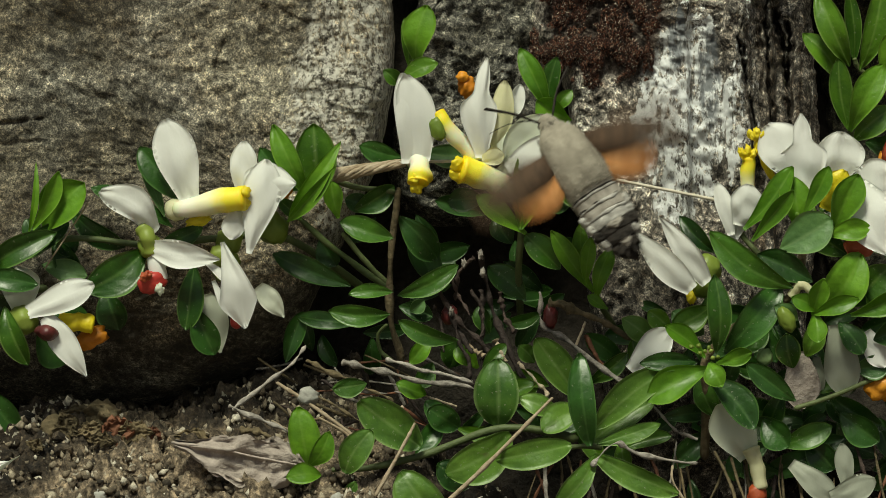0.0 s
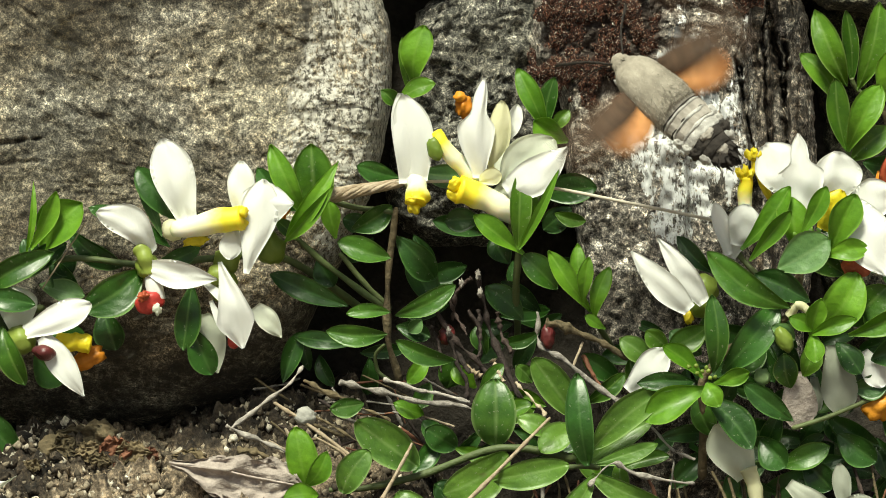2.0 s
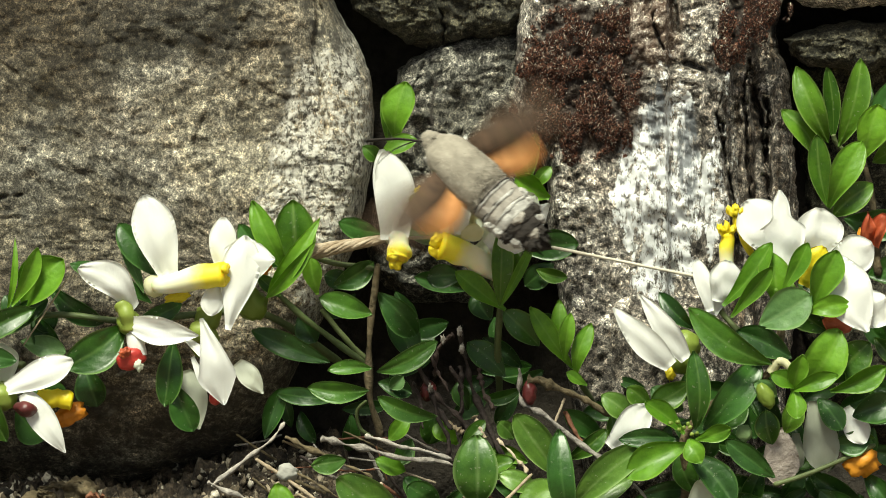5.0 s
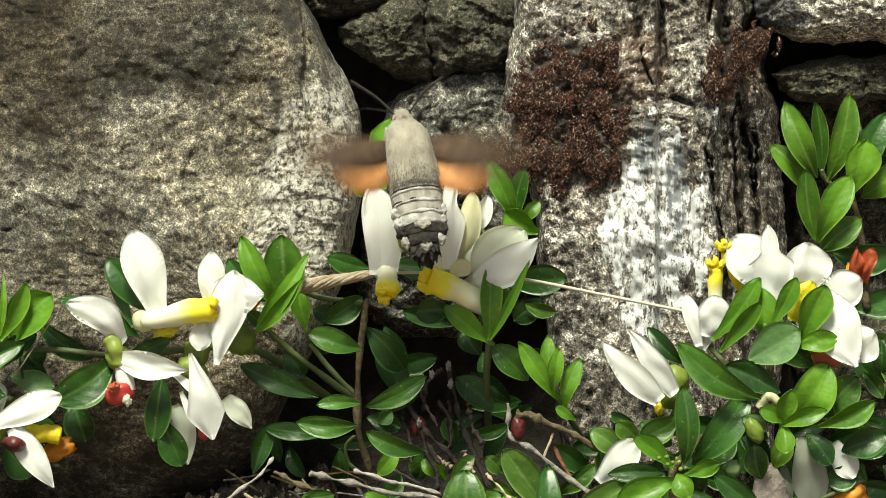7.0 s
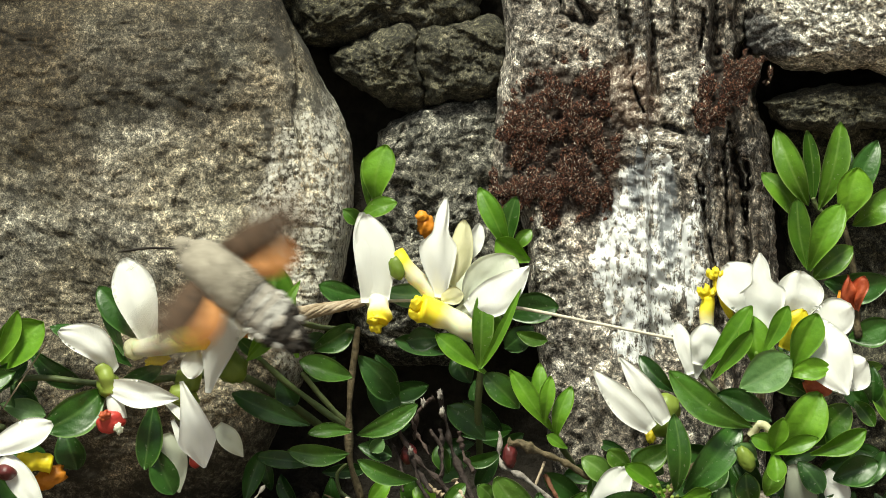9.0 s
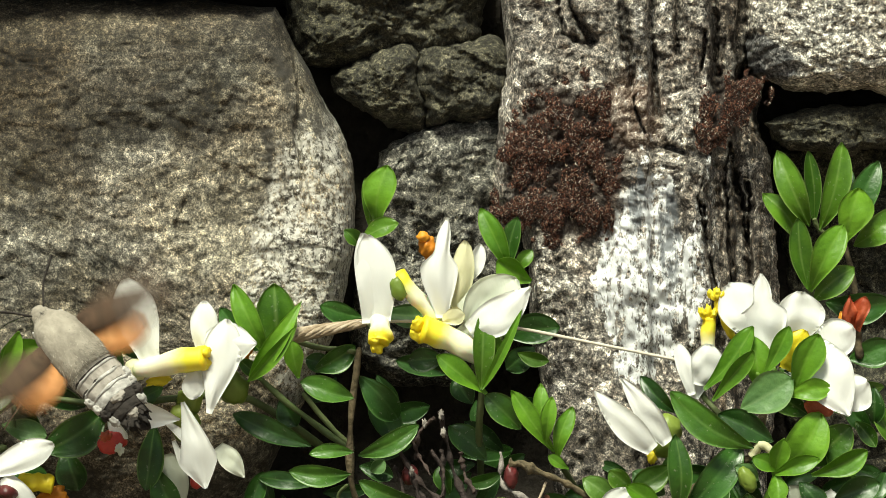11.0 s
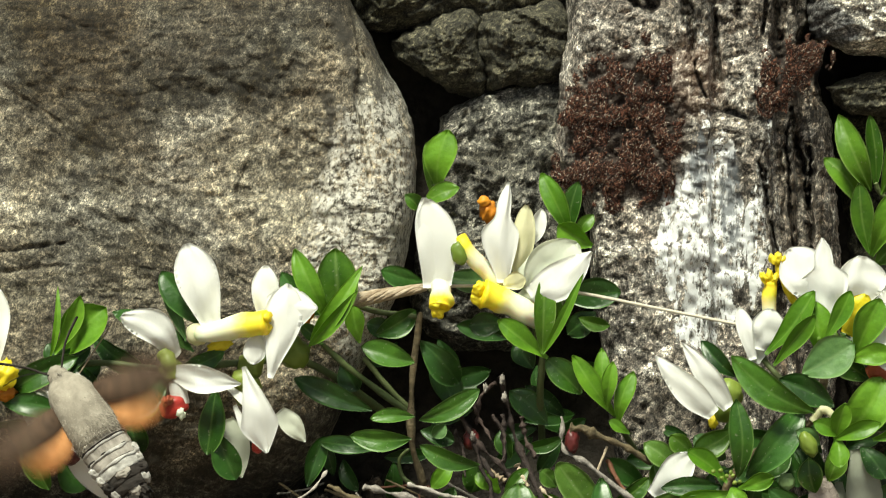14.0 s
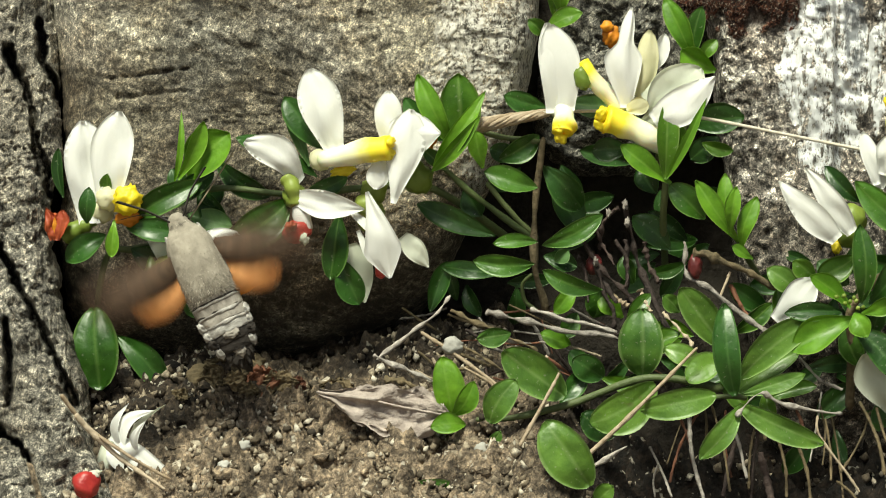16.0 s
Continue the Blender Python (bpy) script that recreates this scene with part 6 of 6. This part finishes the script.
def lathe(name, parent, profile, mat, label="", flat=0.8, rough=0.06):
    """A furry body piece along y from rows of (y, radius, z)."""
    bm = bmesh.new()
    rings = []
    sides = 24
    for y, r, z in smooth_line(profile, 40):
        rings.append([bm.verts.new(Vector((r * math.cos(a), y + 0.25 * noise.noise(Vector((r * math.cos(a), r * math.sin(a), y)) * 1.5), z + flat * r * math.sin(a))) / 1000
                                   * (1 + rough * 0.2 * noise.noise(Vector((math.cos(a) * 4, math.sin(a) * 4, y * 1.4))))) for a in [2 * math.pi * j / sides for j in range(sides)]])
    for a, b in zip(rings, rings[1:]):
        for j in range(sides):
            bm.faces.new((a[j], b[j], b[(j + 1) % sides], a[(j + 1) % sides]))
    bm.faces.new(rings[0])
    bm.faces.new(rings[-1][::-1])
    return part(name, bm, mat, parent, label)


def wing(name, parent, hinge, outline, mat, label):
    """A thin, slightly cambered wing with its root at its own origin."""
    bm = bmesh.new()
    pts = smooth_line([(*q, 0) for q in outline], 40)
    top, low = [], []
    for q in pts:
        z = 0.7 * math.sin(min(abs(q.x) / 20, 1) * 3.0) * 0.8
        top.append(bm.verts.new(Vector((q.x, q.y, z + 0.06)) / 1000))
        low.append(bm.verts.new(Vector((q.x, q.y, z - 0.06)) / 1000))
    n = len(top)
    f = bm.faces.new(top)
    g = bm.faces.new(low[::-1])
    for i in range(n):
        bm.faces.new((top[i], low[i], low[(i + 1) % n], top[(i + 1) % n]))
    bmesh.ops.triangulate(bm, faces=[f, g])
    ob = part(name, bm, mat, parent, label)
    ob.location = Vector(hinge) / 1000
    return ob


moth = thing("hawk_moth", (0, 0, 0), "hovering grey-brown hawk moth with orange hind wings and a dark tail", "moth")
TRUNK = [(14.0, 1.0, 0), (13.2, 1.8, 0), (12.0, 2.2, 0), (11.0, 2.9, 0.1), (9.6, 3.9, 0.2), (7.5, 4.6, 0.3), (4.0, 5.0, 0.3), (0.0, 5.2, 0.2), (-3.0, 4.9, 0)]
thorax = lathe("thorax", moth, TRUNK, FUR, "grey-brown furry thorax")
# where each ring of the abdomen begins, its radius there and at its rim, its fur
SEGMENTS = ((-2.2, 4.95, 4.95, BAND), (-4.3, 4.9, 4.8, BAND), (-6.4, 4.75, 4.6, BAND), (-8.3, 4.5, 4.2, TUFT), (-10.1, 4.1, 3.7, TAIL), (-11.9, 3.6, 3.1, TAIL))
for i, (y, r, q, fur) in enumerate(SEGMENTS):
    z = -0.1 - 0.35 * i
    seg = lathe("abdomen_segment", moth, [(y + 0.5, r * 0.97, z), (y, r, z), (y - 1.5, (r + q) / 2 + 0.05, z - 0.2), (y - 2.0, q, z - 0.25), (y - 2.2, q * 0.97, z - 0.3)], fur, flat=0.7)
    if i < 3:
        lathe("rim", seg, [(y - 1.45, q + 0.02, z - 0.2), (y - 1.6, q + 0.05, z - 0.2), (y - 1.8, q + 0.05, z - 0.2), (y - 1.9, q, z - 0.2)], TAIL, "dark line", flat=0.7, rough=0.3)
        lathe("fringe", seg, [(y - 1.85, q + 0.02, z - 0.2), (y - 2.0, q + 0.04, z - 0.2), (y - 2.15, q + 0.02, z - 0.2), (y - 2.3, q - 0.1, z - 0.2)], TUFT, "pale fringe", flat=0.7, rough=0.3)
    for side in (-1, 1):
        if i in (2, 3, 5):
            oval("side_tuft", seg, (side * r * 0.93, y - 1.2, z + 0.3), (1.8, 2.6, 2.4), TUFT, 0.5, "white side tuft")
        elif i == 4:
            oval("side_tuft", seg, (side * r * 0.90, y - 1.2, z + 0.4), (2.4, 2.6, 2.8), TAIL, 0.7, "black side tuft")
    if i == 4:
        oval("back_patch", seg, (0, y - 0.8, z + 0.62 * r), (3.2, 1.7, 1.0), BAND, 0.6, "brown patch on the back")
lathe("tail_fan", moth, [(-13.2, 2.6, -2.0), (-14.4, 2.9, -2.1), (-15.8, 2.5, -2.3), (-16.8, 1.2, -2.4)], TAIL, "dark fan-shaped tail tuft", flat=0.5, rough=0.9)
oval("tail_patch", moth, (0.2, -14.2, -0.9), (2.4, 2.6, 1.2), BAND, 0.6, "pale brown patch on the tail")
head = oval("head", moth, (0, 12.9, -0.1), (3.5, 3.6, 3.2), FUR, 0.15)
for side in (-1, 1):
    oval("eye", head, (side * 1.5, 12.9, -0.5), (1.1, 1.5, 1.5), EYE_BLACK, 0)
    oval("side_stripe", moth, (side * 3.35, 9.0, -0.4), (1.0, 4.6, 1.6), TUFT, 0.15, "white stripe along the side of the thorax")


def hairs(parent, count):
    """Short hairs combed back over the thorax."""
    rnd = random.Random(3)
    verts, faces = [], []
    for _ in range(count):
        y = rnd.uniform(-3.2, 12.6)
        r = float(np.interp(-y, [-p[0] for p in TRUNK], [p[1] for p in TRUNK]))
        a = rnd.uniform(-0.5, 3.64)
        n = Vector((math.cos(a), 0, math.sin(a)))
        p = Vector((r * n.x, y, 0.2 + 0.8 * r * n.z))
        d = (Vector((0, -1, 0)) + n * rnd.uniform(0.05, 0.35) + Vector((rnd.uniform(-0.25, 0.25), 0, rnd.uniform(-0.2, 0.2)))).normalized()
        u = d.orthogonal().normalized() * 0.06
        w = d.cross(u)
        k = len(verts)
        verts += [(p - n * 0.25 + u) / 1000, (p - n * 0.25 - u * 0.5 + w) / 1000, (p - n * 0.25 - u * 0.5 - w) / 1000, (p + d * rnd.uniform(0.6, 1.3)) / 1000]
        faces += [(k, k + 1, k + 3), (k + 1, k + 2, k + 3), (k + 2, k, k + 3)]
    me = bpy.data.meshes.new("hairs")
    me.from_pydata(verts, [], faces)
    me.materials.append(HAIR)
    ob = new("hairs", me)
    ob.parent = parent


hairs(thorax, 5200)


def stalk(name, parent, pts, r, r2, mat):
    bm = bmesh.new()
    rings = []
    for i, p in enumerate(smooth_line(pts, 16)):
        rad = r + (r2 - r) * i / 16
        rings.append([bm.verts.new((p + Vector((math.cos(a), 0.3 * math.sin(a), math.sin(a))) * rad) / 1000) for a in [k * 1.0472 for k in range(6)]])
    for a, b in zip(rings, rings[1:]):
        for j in range(6):
            bm.faces.new((a[j], b[j], b[(j + 1) % 6], a[(j + 1) % 6]))
    bm.faces.new(rings[0])
    bm.faces.new(rings[-1])
    return part(name, bm, mat, parent)


stalk("antenna", moth, [(-1.2, 13.0, 0.6), (-4.5, 17.0, 1.5), (-8.8, 21.0, 1.6)], 0.22, 0.42, TAIL)
stalk("antenna", moth, [(1.2, 13.0, 0.6), (4.6, 16.8, 1.5), (9.0, 19.8, 1.6)], 0.22, 0.42, TAIL)
stalk("proboscis", moth, [(0, 13.2, -1.0), (-2.5, 15.5, -1.8), (-6, 17.5, -3.5), (-9.5, 18.5, -6)], 0.2, 0.14, EYE_BLACK)
FORE = [(0, 1.6), (6, 2.6), (13, 2.4), (18.5, 0.4), (19.5, -1.0), (16.5, -4.2), (11, -5.6), (5, -4.6), (0, -2.2), (0, 1.6)]
HIND = [(0, 1.2), (5, 1.4), (9.6, 0.0), (11.4, -2.2), (9.6, -4.6), (5.4, -5.6), (1.8, -4.4), (0, -2.0), (0, 1.2)]
wings = []
for s in (-1, 1):
    wings.append((s, 1.0, wing("forewing", moth, (s * 4.2, 5.5, 1.6), [(s * x, y) for x, y in FORE], FOREWING, "blurred brown forewing")))
    wings.append((s, 0.85, wing("hindwing", moth, (s * 4.4, 1.8, 1.2), [(s * x, y) for x, y in HIND], HINDWING, "orange hind wing")))

# seconds, middle of the thorax on the face, millimetres out of it, turn of the head to the left, nose up, bank
FLIGHT = [
    (0.0, 27.6, 14.1, 26, 33, -14, 8),
    (0.2, 34.2, 17.8, 26, 39, 0, 8),
    (0.5, 42.1, 18.4, 26, 44, -29, 8),
    (0.8, 42.5, 21.1, 26, 49, 0, 8),
    (1.0, 41.1, 21.9, 26, 41, -33, 8),
    (1.2, 44.4, 21.7, 26, 52, 0, 8),
    (1.5, 47.6, 31.8, 26, 55, -15, 8),
    (1.8, 45.8, 30.6, 26, 56, 0, 8),
    (2.0, 44.5, 32.8, 26, 48, -24, 8),
    (2.2, 46.2, 34.6, 26, 55, 0, 8),
    (2.5, 46.9, 33.8, 26, 48, -14, 8),
    (2.8, 41.3, 39.6, 26, 61, 0, 8),
    (3.0, 34.3, 29.8, 26, 43, -29, 8),
    (3.2, 35.3, 31.1, 26, 36, 0, 8),
    (3.5, 38.5, 36.5, 26, 48, -13, 8),
    (3.8, 35.7, 33.6, 26, 42, 0, 8),
    (4.0, 36.7, 33.4, 26, 39, -25, 8),
    (4.2, 33.6, 40.5, 26, 65, 0, 8),
    (4.5, 28.8, 37.0, 26, 66, -14, 8),
    (4.8, 17.7, 28.2, 26, 48, -13, 8),
    (5.0, 10.9, 28.0, 26, 47, -15, 8),
    (5.2, 5.1, 28.8, 26, 53, 0, 8),
    (5.8, 2.3, 38.9, 30, 40, 0, 8),
    (6.5, 0.3, 41.2, 30, 25, 0, 8),
    (7.3, 0.6, 34.2, 26, 6, -36, 8),
    (7.4, 4.0, 38.6, 26, 27, -31, 8),
    (7.5, 4.6, 37.5, 26, 31, -27, 8),
    (7.6, 4.9, 36.7, 26, 28, -24, 8),
    (7.8, 3.3, 37.1, 26, 24, -26, 8),
    (8.0, 3.0, 37.7, 26, 25, -26, 8),
    (8.2, 5.9, 35.9, 26, 36, 0, 8),
    (8.3, 5.7, 39.2, 26, 46, 0, 8),
    (8.5, 3.5, 41.6, 26, 63, 0, 8),
    (8.6, -3.3, 31.5, 26, 61, -17, 8),
    (8.7, -7.7, 26.1, 26, 62, -14, 8),
    (8.8, -14.3, 22.6, 26, 62, -15, 8),
    (8.9, -21.5, 20.0, 26, 55, -4, 8),
    (9.0, -33.0, 19.8, 26, 51, -5, 8),
    (9.1, -37.1, 19.2, 26, 54, -4, 8),
    (9.2, -43.8, 16.9, 26, 48, -6, 8),
    (9.8, -56.9, 15.6, 30, 42, 0, 8),
    (10.6, -62.6, 10.4, 30, 45, 0, 8),
    (11.3, -63.7, 6.4, 26, 43, -32, 8),
    (11.4, -68.9, -3.7, 26, 39, -25, 8),
    (11.5, -70.0, -5.2, 26, 36, -29, 8),
    (11.7, -71.9, -7.2, 26, 33, -28, 8),
    (12.0, -74.7, -7.7, 26, 27, -32, 8),
    (12.3, -72.9, -5.9, 26, 34, -26, 8),
    (12.5, -73.2, -6.6, 26, 35, -28, 8),
    (12.8, -73.5, -8.3, 26, 36, 0, 8),
    (13.0, -74.6, -7.2, 26, 36, -23, 8),
    (13.3, -74.2, -7.9, 26, 35, -24, 8),
    (13.5, -72.9, -8.2, 26, 38, -22, 8),
    (14.0, -73.0, -10.7, 26, 35, -14, 8),
    (14.2, -71.4, -10.1, 26, 36, 0, 8),
    (14.5, -69.7, -10.9, 26, 33, -11, 8),
    (14.8, -72.3, -13.3, 26, 33, -14, 8),
    (15.0, -75.0, -15.5, 26, 27, 0, 8),
    (15.3, -76.0, -14.7, 26, 26, 0, 8),
    (15.5, -76.4, -15.6, 26, 27, 0, 8),
    (15.7, -75.7, -16.4, 26, 25, 0, 8),
    (16.0, -75.0, -16.4, 26, 26, -4, 8),
]
BEAT = (0.0, 84.0, 26.0, -26.0, -84.0)


def motions():
    rows = []
    for t, x, h, d, turn, nose, bank in FLIGHT:
        p = face(x, h, d)
        m = WALL.to_3x3().to_4x4()
        m.translation = p
        rows.append((t, m @ pose(0, 0, 0, 0, 0, turn) @ pose(0, 0, 0, nose, 0, 0) @ pose(0, 0, 0, 0, bank, 0)))
    walk(moth, rows)
    for s, k, ob in wings:
        hinge = ob.location.copy()
        fore = ob.name.startswith("forewing")
        beat = []
        for i in range(481):
            a = BEAT[i % 5] * k
            sweep = (2 if fore else -6) + a * (0.5 if fore else 0.36) + (-18 if s > 0 else (-2 if fore else 8))
            beat.append((i / 30, Matrix.Translation(hinge) @ pose(0, 0, 0, 0, -s * (a * 0.3 + 8), s * sweep)))
        walk(ob, beat)


motions()
